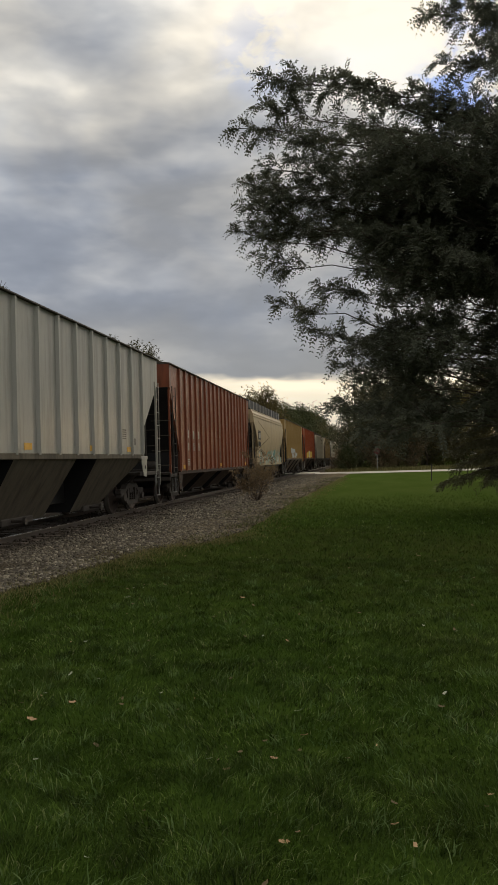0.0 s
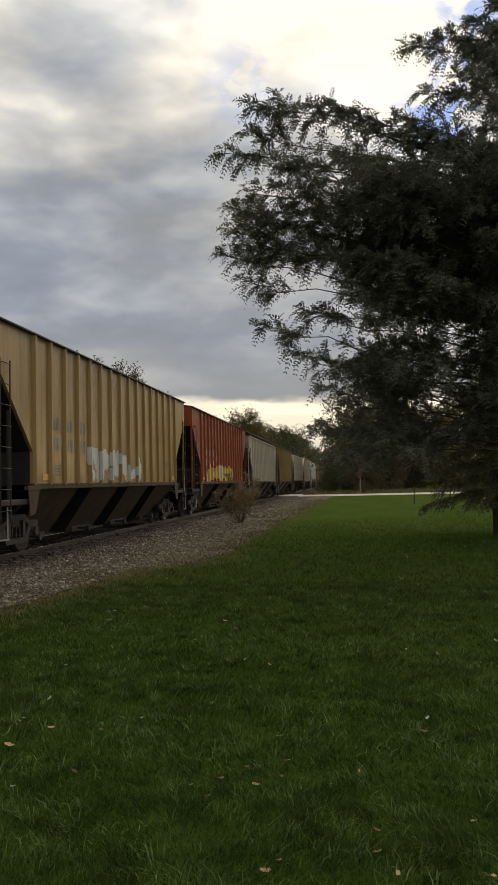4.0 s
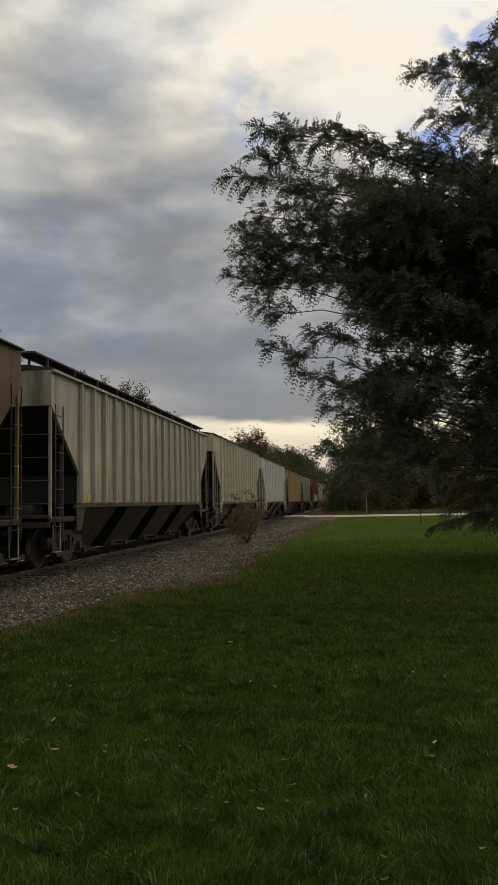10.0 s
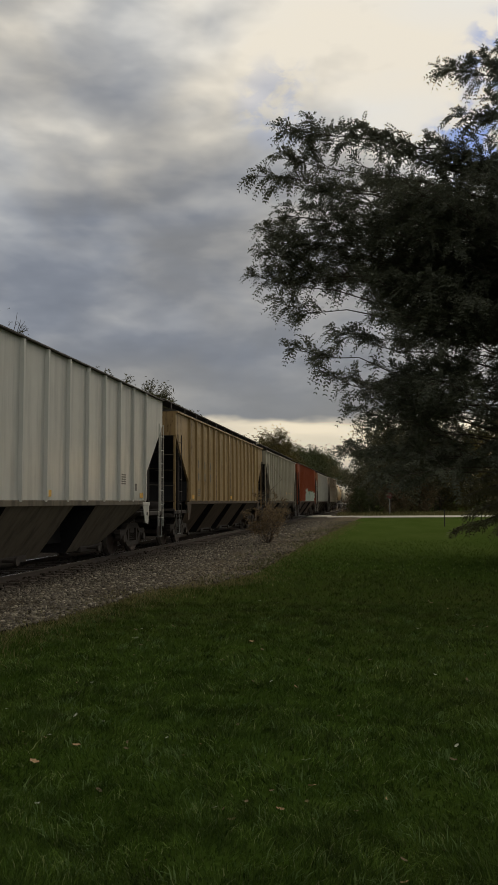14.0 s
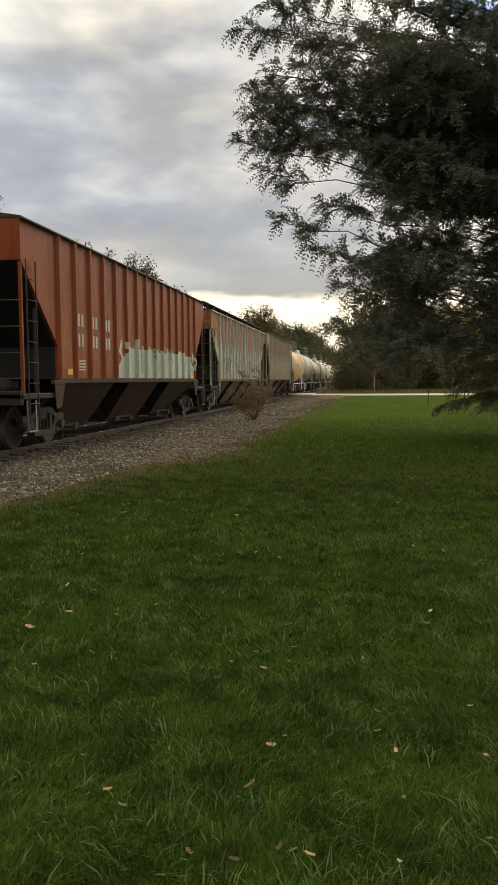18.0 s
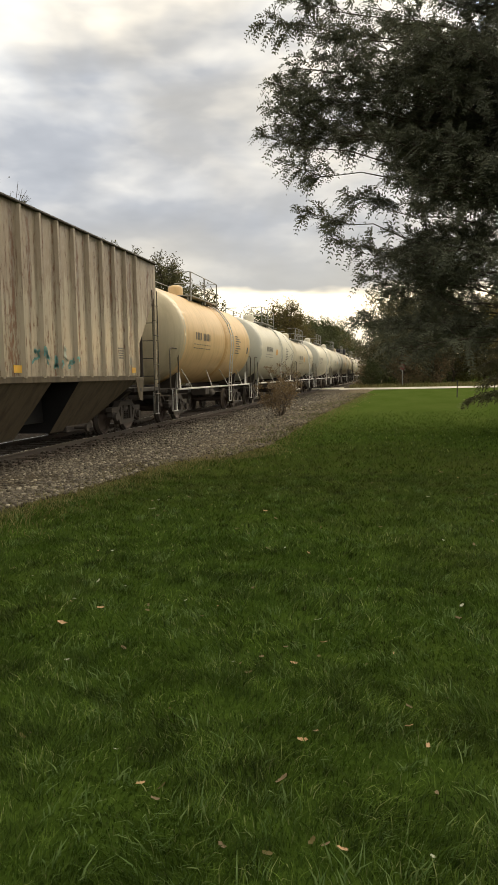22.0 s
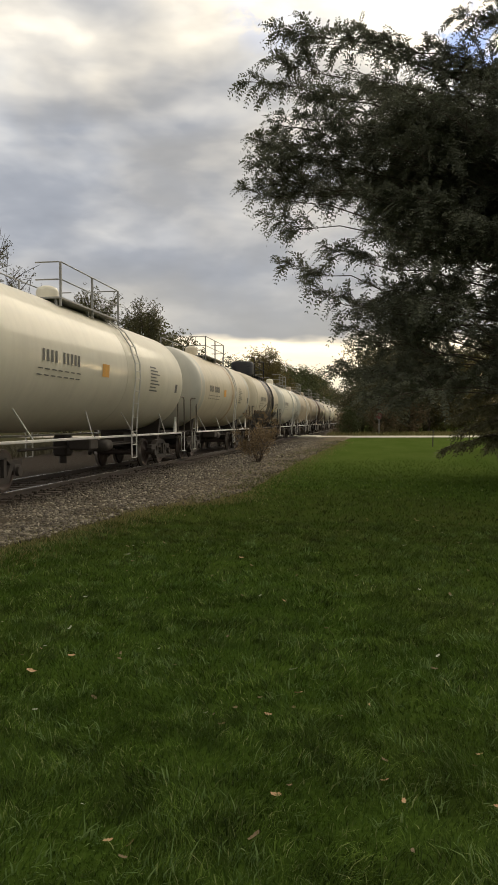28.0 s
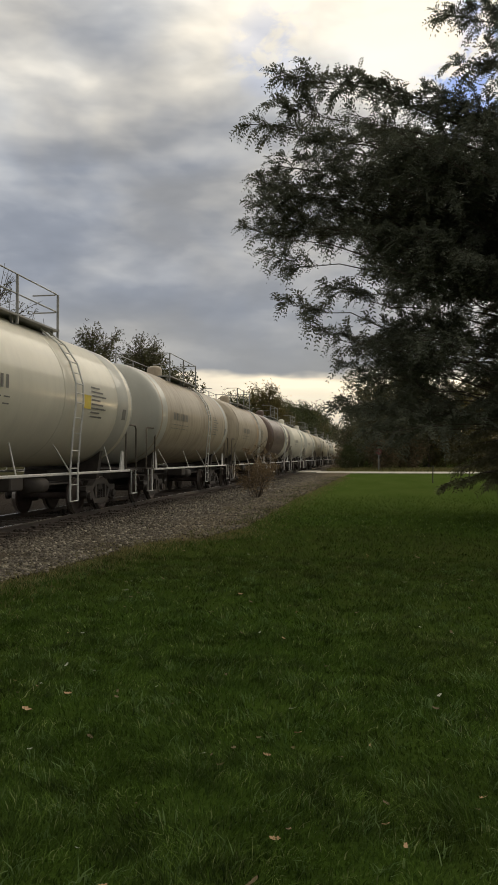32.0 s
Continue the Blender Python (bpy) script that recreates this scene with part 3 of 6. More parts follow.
def build_track():
    track = tagged(new("railway_track"), "single railway track of worn steel rails on dark ties", "track", kind="structure")
    prof = [(-0.07, -0.155), (0.07, -0.155), (0.07, -0.143), (0.011, -0.125), (0.011, -0.04), (0.036, -0.032), (0.036, -0.006), (0.03, 0.0), (-0.03, 0.0), (-0.036, -0.006), (-0.036, -0.032), (-0.011, -0.04), (-0.011, -0.125), (-0.07, -0.143)]
    for side in (-1, 1):
        x = TRACK_X + side * 0.7525
        s = Shape().prism([(x + a, RAIL_Z + b) for a, b in prof], "y", -60, 480)
        part("rail", s, M["rail"], track)
        part("rail_head", Shape().box(x - 0.026, x + 0.026, -60, 480, RAIL_Z + 0.0005, RAIL_Z + 0.003), M["railtop"], track, "bright running surface of the rail")
    tie = Shape().box(-1.3, 1.3, -0.115, 0.115, -0.15, 0.015, 0.015)
    me = tie.mesh("tie")
    rng = random.Random(4)
    y = 4.0
    while y < 74:
        t = part("tie", me, M["tie"], track, at=(TRACK_X + rng.uniform(-0.05, 0.05), y, 0.012 + rng.uniform(-0.006, 0.01)))
        t.rotation_euler[2] = rng.uniform(-0.02, 0.02)
        y += 0.53


def build_road():
    s = Shape()
    for x0, x1, rise in ((-40, -11.2, 0.05), (-5.4, 30, 0.05), (30, 200, 0.05)):
        v = []
        xs = np.linspace(x0, x1, 12)
        for x in xs:
            wob = 0.15 * noise.noise((x * 0.3, 0, 0))
            y = ROAD_Y + 0.10 * max(0, x)
            v += [(x, y - 3.6 + wob, 0.005), (x, y - 3.2 + wob, rise), (x, y, rise + 0.06), (x, y + 3.2, rise), (x, y + 3.6, 0.005)]
        s.put(v, [(i * 5 + k, (i + 1) * 5 + k, (i + 1) * 5 + k + 1, i * 5 + k + 1) for i in range(11) for k in range(4)], True)
    tagged(part("road", s, M["road"]), "pale gravel road crossing the railway", "road", kind="structure")
    c = Shape().box(-11.2, -9.15, ROAD_Y - 3.4, ROAD_Y + 3.4, 0.0, 0.13, 0.03).box(-8.95, -7.65, ROAD_Y - 3.4, ROAD_Y + 3.4, 0.0, 0.13, 0.03).box(-7.45, -5.4, ROAD_Y - 3.4, ROAD_Y + 3.4, 0.0, 0.125, 0.03)
    tagged(part("crossing_deck", c, M["road"]), "level crossing deck of packed gravel", "crossing", kind="structure")


build_ground()
build_bed()
build_track()
build_road()

# ---- railway cars ----
TRUCK_HALF = 0.88       # half the wheelbase of a truck
WHEEL_R = 0.457
WHEELSETS = ([], [])


def wheelset_shape():
    """Two flanged wheels pressed on an axle, in one turned outline."""
    n = 28
    half = [(1.02, 0.0), (1.02, 0.075), (0.83, 0.075), (0.80, 0.14), (0.765, 0.20), (0.745, 0.33), (0.765, 0.375), (0.80, 0.39), (0.80, WHEEL_R - 0.006), (0.705, WHEEL_R), (0.695, WHEEL_R + 0.02), (0.665, WHEEL_R + 0.025), (0.665, 0.38), (0.70, 0.33), (0.69, 0.14), (0.62, 0.085)]
    prof = half + [(-x, r) for x, r in half[::-1]]
    s = Shape()
    v = [(x, r * math.cos(2 * math.pi * k / n), r * math.sin(2 * math.pi * k / n)) for x, r in prof for k in range(n)]
    for i in range(len(prof) - 1):
        for k in range(n):
            s.f.append((i * n + k, i * n + (k + 1) % n, (i + 1) * n + (k + 1) % n, (i + 1) * n + k))
            s.s.append(i not in (7, 8, len(prof) - 9, len(prof) - 10))
            s.m.append(1 if i in (8, len(prof) - 10) else 0)
    s.v = v
    return s


def truck_shape():
    """Cast side frames with arched top and open windows, joined by the bolster."""
    s = Shape()
    for side in (-1, 1):
        x0, x1 = sorted((side * 0.93, side * 1.10))
        w = TRUCK_HALF
        top = [(-w - 0.22, 0.60), (-w - 0.20, 0.70), (-w + 0.25, 0.71), (-0.42, 0.86), (0.42, 0.86), (w - 0.25, 0.71), (w + 0.20, 0.70), (w + 0.22, 0.60), (w + 0.16, 0.56), (w - 0.25, 0.58), (0.40, 0.73), (-0.40, 0.73), (-w + 0.25, 0.58), (-w - 0.16, 0.56)]
        s.prism(top, "x", x0, x1)
        low = [(-w + 0.16, 0.57), (-0.50, 0.24), (0.50, 0.24), (w - 0.16, 0.57), (w - 0.30, 0.60), (0.42, 0.36), (-0.42, 0.36), (-w + 0.30, 0.60)]
        s.prism(low, "x", x0, x1)
        for y in (-0.36, 0.36):
            s.box(x0, x1, y - 0.06, y + 0.06, 0.34, 0.75)
        for e in (-w, w):
            s.box(x0 - 0.01, x1 + 0.01, e - 0.16, e + 0.16, 0.44, 0.62, 0.03)
            s.wheel(*sorted((side * 1.09, side * 1.17)), e, 0.457, 0.105, 14)
        for y in (-0.18, 0.0, 0.18):
            for k in range(5):
                s.wheel(x0 + 0.02, x1 - 0.02, y, 0.40 + k * 0.055, 0.026, 8)
    s.box(-1.08, 1.08, -0.20, 0.20, 0.56, 0.84, 0.04)
    s.box(-1.0, 1.0, -0.42, -0.30, 0.36, 0.46)
    s.box(-1.0, 1.0, 0.30, 0.42, 0.36, 0.46)
    return s


def add_trucks(car, half):
    for y in (-half, half):
        t = part("truck", shared(("truck",), truck_shape), M["frame"], car, "sooty cast steel truck frame", (0, y, 0))
        for k, e in enumerate((-TRUCK_HALF, TRUCK_HALF)):
            w = part("wheelset", shared(("wheelset",), wheelset_shape), [M["wheel"], M["tread"]], t, at=(0, e, WHEEL_R))
            WHEELSETS[k].append(w)


def coupler_shape():
    s = Shape()
    s.box(-0.09, 0.09, -0.55, 0.30, 0.74, 0.92, 0.03)
    s.prism([(-0.16, -0.62), (0.10, -0.74), (0.18, -0.66), (0.14, -0.48), (0.02, -0.40), (-0.16, -0.42)], "z", 0.70, 0.96)
    s.tube([(0.22, -0.10, 0.80), (0.24, -0.38, 0.55), (0.20, -0.62, 0.48)], 0.03, 6)
    return s


def add_couplers(car, half):
    for e in (-1, 1):
        c = part("coupler", shared(("coupler",), coupler_shape), M["frame"], car, "rusty knuckle coupler", (0, e * half, 0))
        c.rotation_euler[2] = 0 if e < 0 else math.pi


def ladder_shape(height, width, step, r=0.013):
    """Two rails and rungs in the y-z plane, from z 0 up."""
    s = Shape()
    for y in (-width / 2, width / 2):
        s.box(-0.013, 0.013, y - 0.009, y + 0.009, 0, height)
    z = step * 0.6
    while z < height - 0.05:
        s.tube([(0.0, -width / 2, z), (0.02, -width / 2, z), (0.02, width / 2, z), (0.0, width / 2, z)], r, 6)
        z += step
    return s


def rib_shape(z0, z1):
    """A pressed side stake with a tapered foot."""
    w, d = 0.036, 0.07
    s = Shape()
    v = [(0, -w - 0.03, z0), (d * 0.6, -w, z0), (d * 0.6, w, z0), (0, w + 0.03, z0),
         (0, -w - 0.03, z0 + 0.12), (d, -w, z0 + 0.12), (d, w, z0 + 0.12), (0, w + 0.03, z0 + 0.12),
         (0, -w - 0.03, z1), (d, -w, z1), (d, w, z1), (0, w + 0.03, z1)]
    f = [(3, 2, 1, 0), (8, 9, 10, 11)]
    for a in (0, 4):
        f += [(a, a + 1, a + 5, a + 4), (a + 1, a + 2, a + 6, a + 5), (a + 2, a + 3, a + 7, a + 6)]
    return s.put(v, f)


def bars(s, y, z, h, widths, x, gap=0.35, mat=0):
    """A line of writing as plain bars, read from y on towards +y, on a wall at x."""
    for w in widths:
        if w > 0:
            s.box(x, x + 0.004, y, y + w * h, z, z + h, mat=mat)
        y += (abs(w) + gap) * h
    return s


def hopper(spec):
    """A covered hopper car; the origin lies on the rail tops under its middle."""
    L = spec["length"]
    skin = PAINT[spec["paint"]]
    car = tagged(new("hopper_car"), spec["label"], "hopper car", "cars of the freight train")
    hy = L / 2 - 0.78           # half length of the body's top
    zs = spec.get("sill", 1.50)
    ze = spec.get("eave", 4.56 if spec.get("walkway") else 4.70)
    cut = spec.get("cut", 1.75)
    zc = ze - spec.get("panel", 0.82)
    zk = zs + 0.72
    hx = 1.47
    smooth = spec.get("smooth", False)
    # body: side outline with the slope sheets cut away at both ends
    outline = [(-hy, zc), (-hy, ze), (hy, ze), (hy, zc), (hy - cut, zk), (hy - cut, zs), (-hy + cut, zs), (-hy + cut, zk)]
    body = Shape()
    if smooth:
        # curved side sheets, widest at mid height
        layers = [(zs, 1.36), (zs + 0.5, 1.46), (zs + 1.2, 1.55), (zs + 1.9, 1.56), (ze - 0.35, 1.50), (ze - 0.12, 1.40), (ze, 1.32)]
        inner = lambda z: hy - (cut if z <= zk else max(0.0, cut * (zc - z) / (zc - zk)))
        zz = sorted({z for z, _ in layers} | {zk, zc})
        wide = lambda z: float(np.interp(z, [a for a, _ in layers], [b for _, b in layers]))
        v = []
        for z in zz:
            q = inner(z)
            v += [(-wide(z), -q, z), (wide(z), -q, z), (wide(z), q, z), (-wide(z), q, z)]
        f = [(3, 2, 1, 0)] + [(i * 4 + k, i * 4 + (k + 1) % 4, i * 4 + 4 + (k + 1) % 4, i * 4 + 4 + k) for i in range(len(zz) - 1) for k in (0, 2)]
        body.put(v, [(i * 4 + k, i * 4 + (k + 1) % 4, i * 4 + 4 + (k + 1) % 4, i * 4 + 4 + k) for i in range(len(zz) - 1) for k in (1, 3)], True)
        k = (len(zz) - 1) * 4
        body.put(v, f + [(k, k + 1, k + 2, k + 3)])
    else:
        body.prism(outline, "x", -hx, hx)
    part("body", body, PAINT[spec.get("sheet", spec["paint"])], car)
    roof = Shape()
    arch = [(-hx - 0.03, ze + 0.004), (-hx - 0.03, ze + 0.035), (-0.9, ze + 0.13), (0, ze + 0.17), (0.9, ze + 0.13), (hx + 0.03, ze + 0.035), (hx + 0.03, ze + 0.004)]
    if smooth:
        arch = [(-1.36, ze - 0.02), (-1.30, ze + 0.05), (-0.8, ze + 0.20), (0, ze + 0.25), (0.8, ze + 0.20), (1.30, ze + 0.05), (1.36, ze - 0.02)]
    roof.prism(arch, "y", -hy - 0.02, hy + 0.02)
    part("roof", roof, M["roof"], car, "sooty dark roof sheet")
    sill = Shape()
    zl = spec.get("skirt", 0.10)
    sx = 1.50 if not smooth else 1.42
    for side in (-1, 1):
        x0, x1 = sorted((side * (sx - 0.12), side * (sx + (0.0 if not smooth else 0.07))))
        sill.box(x0, x1, -hy + cut - (0.02 if not smooth else 0.5), hy - cut + (0.02 if not smooth else 0.5), zs - zl, zs + 0.03, 0.012)
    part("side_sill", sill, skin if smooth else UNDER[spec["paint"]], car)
    # end platforms with their posts
    for e in (-1, 1):
        # black slope sheet behind the end cage
        slope = Shape()
        dn = Vector((0, e * (zc - zk), -cut)).normalized() * 0.012
        a, b = Vector((0, e * hy, zc)), Vector((0, e * (hy - cut), zk))
        hw = 1.40 if not smooth else 1.30
        c0, c1 = a + dn, b + dn
        slope.put([(-hw, c0.y, c0.z), (hw, c0.y, c0.z), (hw, c1.y, c1.z), (-hw, c1.y, c1.z), (-hw, a.y, a.z), (hw, a.y, a.z), (hw, b.y, b.z), (-hw, b.y, b.z)], [(0, 1, 2, 3), (0, 4, 5, 1), (2, 6, 7, 3), (1, 5, 6, 2), (3, 7, 4, 0)])
        slope.box(-hw, hw, min(e * (hy - cut), e * (hy - cut + 0.012)), max(e * (hy - cut), e * (hy - cut + 0.012)), zs, zk)
        part("end_slope_sheet", slope, M["black"], car, "dark slope sheet at the car end")
        y0, y1 = sorted((e * (hy - cut - 0.3), e * (hy + 0.12)))
        zp = min(zs - 0.1, 1.16)
        deck = Shape().box(-1.42, 1.42, y0, y1, zp - 0.06, zp + 0.03, 0.01)
        deck.box(-1.46, 1.46, e * (hy + 0.06) - 0.06, e * (hy + 0.06) + 0.06, zp - 0.20, zp + 0.10, 0.02)
        for side in (-1, 1):
            x0, x1 = sorted((side * 1.36, side * 1.46))
            deck.box(x0, x1, y0, y1, zp - 0.08, zp + 0.04, 0.015)
        part("end_platform", deck, M["frame"], car, "dark sooty end platform")
        frame_bm = Shape().box(-0.35, 0.35, min(e * (hy - cut - 1.2), e * hy), max(e * (hy - cut - 1.2), e * hy), 0.78, zp - 0.06, 0.03)
        frame_bm.prism([(-0.9, 0.82), (0.9, 0.82), (1.3, zp), (-1.3, zp)], "y", e * (hy - 1.75) - 0.15, e * (hy - 1.75) + 0.15)
        part("draft_sill", frame_bm, M["frame"], car)
        for side in (-1, 1):
            post = Shape().box(-0.035, 0.035, -0.035, 0.035, zp, zc + 0.05, 0.012)
            part("corner_post", post, skin, car, at=(side * 1.42, e * (hy - 0.06), 0))
            brace = Shape().tube([(side * 1.30, e * (hy - 0.95), zp), (side * 1.30, e * (hy - 0.95), zc - 0.70)], 0.05, 6)
            part("end_brace", brace, M["frame"], car)
            lad = part("ladder", shared(("ladder", round(zc - zp, 2)), lambda: ladder_shape(zc - zp + 0.45, 0.44, 0.42, 0.010)), skin if spec["paint"] in ("white", "cream", "gray_white") else M["frame"] if spec["paint"] in ("oxide", "olive", "gold", "rust_brown", "red") else M["soot"], car, "steel side ladder", (side * 1.53, e * (hy - 0.32), zp - 0.42))
            if side < 0:
                lad.rotation_euler[2] = math.pi
            for k in range(4):
                iron = shared(("grab_iron",), lambda: Shape().tube([(0.33, 0, 0), (0.28, 0.07, 0), (-0.28, 0.07, 0), (-0.33, 0, 0)], 0.014, 5))
                g = part("grab_iron", iron, M["soot"], car, at=(side * 1.12, e * (hy + 0.03), zp + 0.35 + k * 0.52))
                g.rotation_euler[2] = 0 if e > 0 else math.pi
            if not smooth:
                # plate with a jacking hole under the end of the side sill
                c0 = e * (hy - cut)
                pad = Shape().prism([(c0 + e * 0.30, zs - 0.10), (c0 - e * 0.28, zs - 0.10), (c0 - e * 0.05, zs - 0.62), (c0 + e * 0.22, zs - 0.66)], "x", *sorted((side * 1.485, side * 1.505)))
                pad.box(*sorted((side * 1.42, side * 1.515)), *sorted((c0 - e * 0.30, c0 + e * 0.34)), zs - 0.12, zs - 0.02, 0.01)
                pad.wheel(*sorted((side * 1.50, side * 1.509)), c0 + e * 0.10, zs - 0.36, 0.06, 12, 1)
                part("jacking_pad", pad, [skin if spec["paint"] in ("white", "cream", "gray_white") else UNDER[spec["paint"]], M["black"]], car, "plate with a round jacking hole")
            step = Shape().tube([(side * 1.48, e * (hy - 0.10), zp - 0.1), (side * 1.48, e * (hy - 0.10), 0.42), (side * 1.48, e * (hy - 0.50), 0.42), (side * 1.48, e * (hy - 0.50), zp - 0.1)], 0.018, 6)
            step.box(side * 1.48 - 0.05, side * 1.48 + 0.05, min(e * (hy - 0.10), e * (hy - 0.50)), max(e * (hy - 0.10), e * (hy - 0.50)), 0.41, 0.43)
            part("sill_step", step, M["grey"], car)
    brake = Shape()
    brake.spin([(-0.02, 0.24), (0.02, 0.26), (0.04, 0.24), (0.0, 0.22)], 0.0, 0.0, 18)
    for k in range(3):
        a = math.pi * k / 3
        brake.tube([(0.24 * math.cos(a), 0.01, 0.24 * math.sin(a)), (-0.24 * math.cos(a), 0.01, -0.24 * math.sin(a))], 0.015, 5)
    part("brake_wheel", brake, M["frame"], car, at=(-0.4, -hy - 0.20, 2.1))
    cyl = Shape()
    cyl.spin([(-0.4, 0.0), (-0.38, 0.16), (0.35, 0.16), (0.40, 0.0)], 0.5, 1.35, 14)
    cyl.tube([(0.5, 0.4, 1.35), (0.5, 0.9, 1.30)], 0.03, 6)
    part("brake_cylinder", cyl, M["frame"], car, at=(0, -hy + 0.85, 0))
    # hopper bays under the sill
    bays = spec.get("bays", 3)
    run = 2 * (hy - cut)
    for k in range(bays):
        c = -run / 2 + run * (k + 0.5) / bays
        q = run / bays / 2
        lo, hi = (-q if k == 0 else -q * 0.70), (q if k == bays - 1 else q * 0.70)
        lo_b, hi_b = (-q * 0.15 if k == 0 else -q * 0.64), (q * 0.15 if k == bays - 1 else q * 0.64)
        def bay_shape():
            s = Shape()
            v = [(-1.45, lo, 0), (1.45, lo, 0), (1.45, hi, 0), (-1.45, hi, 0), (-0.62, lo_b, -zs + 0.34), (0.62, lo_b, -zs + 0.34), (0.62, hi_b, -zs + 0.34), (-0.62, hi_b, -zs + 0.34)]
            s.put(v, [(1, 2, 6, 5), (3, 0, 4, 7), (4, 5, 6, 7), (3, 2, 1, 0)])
            # slope sheets across the car, black for the shade between the bays
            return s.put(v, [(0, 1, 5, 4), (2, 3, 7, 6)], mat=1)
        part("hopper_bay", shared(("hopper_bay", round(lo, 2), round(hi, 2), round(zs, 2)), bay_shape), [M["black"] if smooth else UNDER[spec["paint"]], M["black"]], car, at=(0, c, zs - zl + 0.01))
        def gate_shape():
            s = Shape().box(-0.72, 0.72, -0.75, 0.75, 0.20, 0.36, 0.02)
            s.tube([(0.70, -0.30, 0.30), (1.05, -0.30, 0.30)], 0.035, 8)
            s.wheel(1.0, 1.06, -0.30, 0.30, 0.09, 10)
            return s
        part("outlet_gate", shared(("outlet_gate",), gate_shape), M["frame"], car, at=(0, c, 0))
        for e in (-1, 1):
            if abs(c + e * q) < run / 2 - 0.1 and e > 0:
                ridge = Shape().prism([(c + q - 0.05, 0.75), (c + q + 0.12, 0.75), (c + q + 0.06, zs - 0.05), (c + q + 0.0, zs - 0.05)], "x", -0.6, 0.6)
                part("cross_ridge", ridge, M["frame"], car)
    # made wide and black, so the shade between the bays is built in
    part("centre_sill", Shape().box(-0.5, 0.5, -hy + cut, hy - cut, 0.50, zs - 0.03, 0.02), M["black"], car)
    # side stakes
    ribs = spec.get("ribs", 14)
    ys = []
    if ribs:
        inner = [-hy + cut + 0.06 + (2 * hy - 2 * cut - 0.12) * i / (ribs - 1) for i in range(ribs)]
        ys = inner
        key = ("side_stake", round(zs, 2), round(ze, 2))
        for y in inner:
            for side in (-1, 1):
                o = part("side_stake", shared(key, lambda: rib_shape(zs - 0.005, ze - 0.031)), skin, car, at=(side * hx, y, 0))
                if side < 0:
                    o.rotation_euler[2] = math.pi
    chord = Shape()
    for side in (-1, 1):
        x0, x1 = sorted((side * (hx if not smooth else 1.30), side * ((hx if not smooth else 1.30) + 0.088)))
        chord.box(x0, x1, -hy, hy, ze - (0.06 if spec.get("walkway") else 0.03), ze - 0.002, 0.006)
        if smooth:
            for dz in (0.28, 0.44):
                xx = 1.49 if dz < 0.3 else 1.53
                x0, x1 = sorted((side * (xx - 0.06), side * (xx + 0.02)))
                chord.box(x0, x1, -hy + 0.05, hy - 0.05, ze - dz - 0.03, ze - dz + 0.03, 0.006)
    part("top_chord", chord, skin if smooth or spec.get("walkway") else M["roof"], car)
    # roof walkway on brackets, and hatches
    for k in range(spec.get("hatches", 4)):
        c = -hy + 1.4 + (2 * hy - 2.8) * k / (spec.get("hatches", 4) - 1)
        part("roof_hatch", shared(("roof_hatch",), lambda: Shape().box(-0.35, 0.35, -1.2, 1.2, 0.0, 0.16, 0.04)), skin, car, at=(0, c, ze + 0.14))
    if spec.get("walkway"):
        for side in (-1, 1):
            w = Shape()
            x0, x1 = sorted((side * 0.72, side * 1.22))
            up = spec.get("walk_up", 0.34)
            w.box(x0, x1, -hy - 0.35, hy + 0.35, ze + up - 0.01, ze + up + 0.03)
            for k in range(11):
                y = -hy + 0.4 + (2 * hy - 0.8) * k / 10
                w.box(side * 1.2 - 0.02, side * 1.2 + 0.02, y - 0.03, y + 0.03, ze + 0.02, ze + up)
                w.box(side * 0.75 - 0.02, side * 0.75 + 0.02, y - 0.03, y + 0.03, ze + 0.1, ze + up)
            part("running_board", w, M["frame"], car, "dark grating walkway on the roof")
            if smooth:
                x0, x1 = sorted((side * 1.225, side * 1.24))
                part("walkway_fascia", Shape().box(x0, x1, -hy - 0.3, hy + 0.3, ze + 0.10, ze + up + 0.02), M["black"], car, "dark side panel of the roof walkway")
                for k in range(11):
                    y = -hy + 0.4 + (2 * hy - 0.8) * k / 10
                    part("walkway_post", shared(("walkway_post",), lambda: Shape().box(-0.012, 0.012, -0.025, 0.025, 0, 0.52)), M["white"], car, at=(side * 1.253, y, ze + 0.04))
    # reflectors and stencilled writing as bars
    for k, (y, w) in enumerate(spec.get("reflectors", [(-hy + cut + 0.5, 0.30), (0.0, 0.30), (hy - cut - 0.5, 0.30)])):
        part("reflector", Shape().box(hx + 0.004, hx + 0.012, y, y + w, zs + spec.get("reflect_up", 0.10), zs + spec.get("reflect_up", 0.10) + 0.14), M["amber"], car)
    text = Shape()
    tx = hx + 0.003 if not smooth else 1.561
    ink = {"pale": M["pale_ink"], "dark": M["ink"]}.get(spec.get("ink"), M["faint_ink"])
    y0 = ys[1] + 0.12 if ys else -hy + 1.9
    pitch = (ys[1] - ys[0]) if ys else 0.7
    if smooth:
        y0 = -hy + 1.55
        sign = Shape().box(1.55, 1.568, y0, y0 + 1.0, zs + 1.16, zs + 1.72)
        part("reporting_panel", sign, M["ink"], car, "dark panel with pale bars")
        for k in range(3):
            text.box(1.568, 1.573, y0 + 0.16 + k * 0.26, y0 + 0.32 + k * 0.26, zs + 1.26, zs + 1.58, mat=1)
        for k in range(6):
            text.box(1.556, 1.566, y0 + k * 0.17, y0 + 0.11 + k * 0.17, zs + 0.74, zs + 1.04)
        for row in range(4):
            bars(text, hy - 2.6, zs + 0.9 - row * 0.08, 0.045, (5, 4, 5), 1.545)
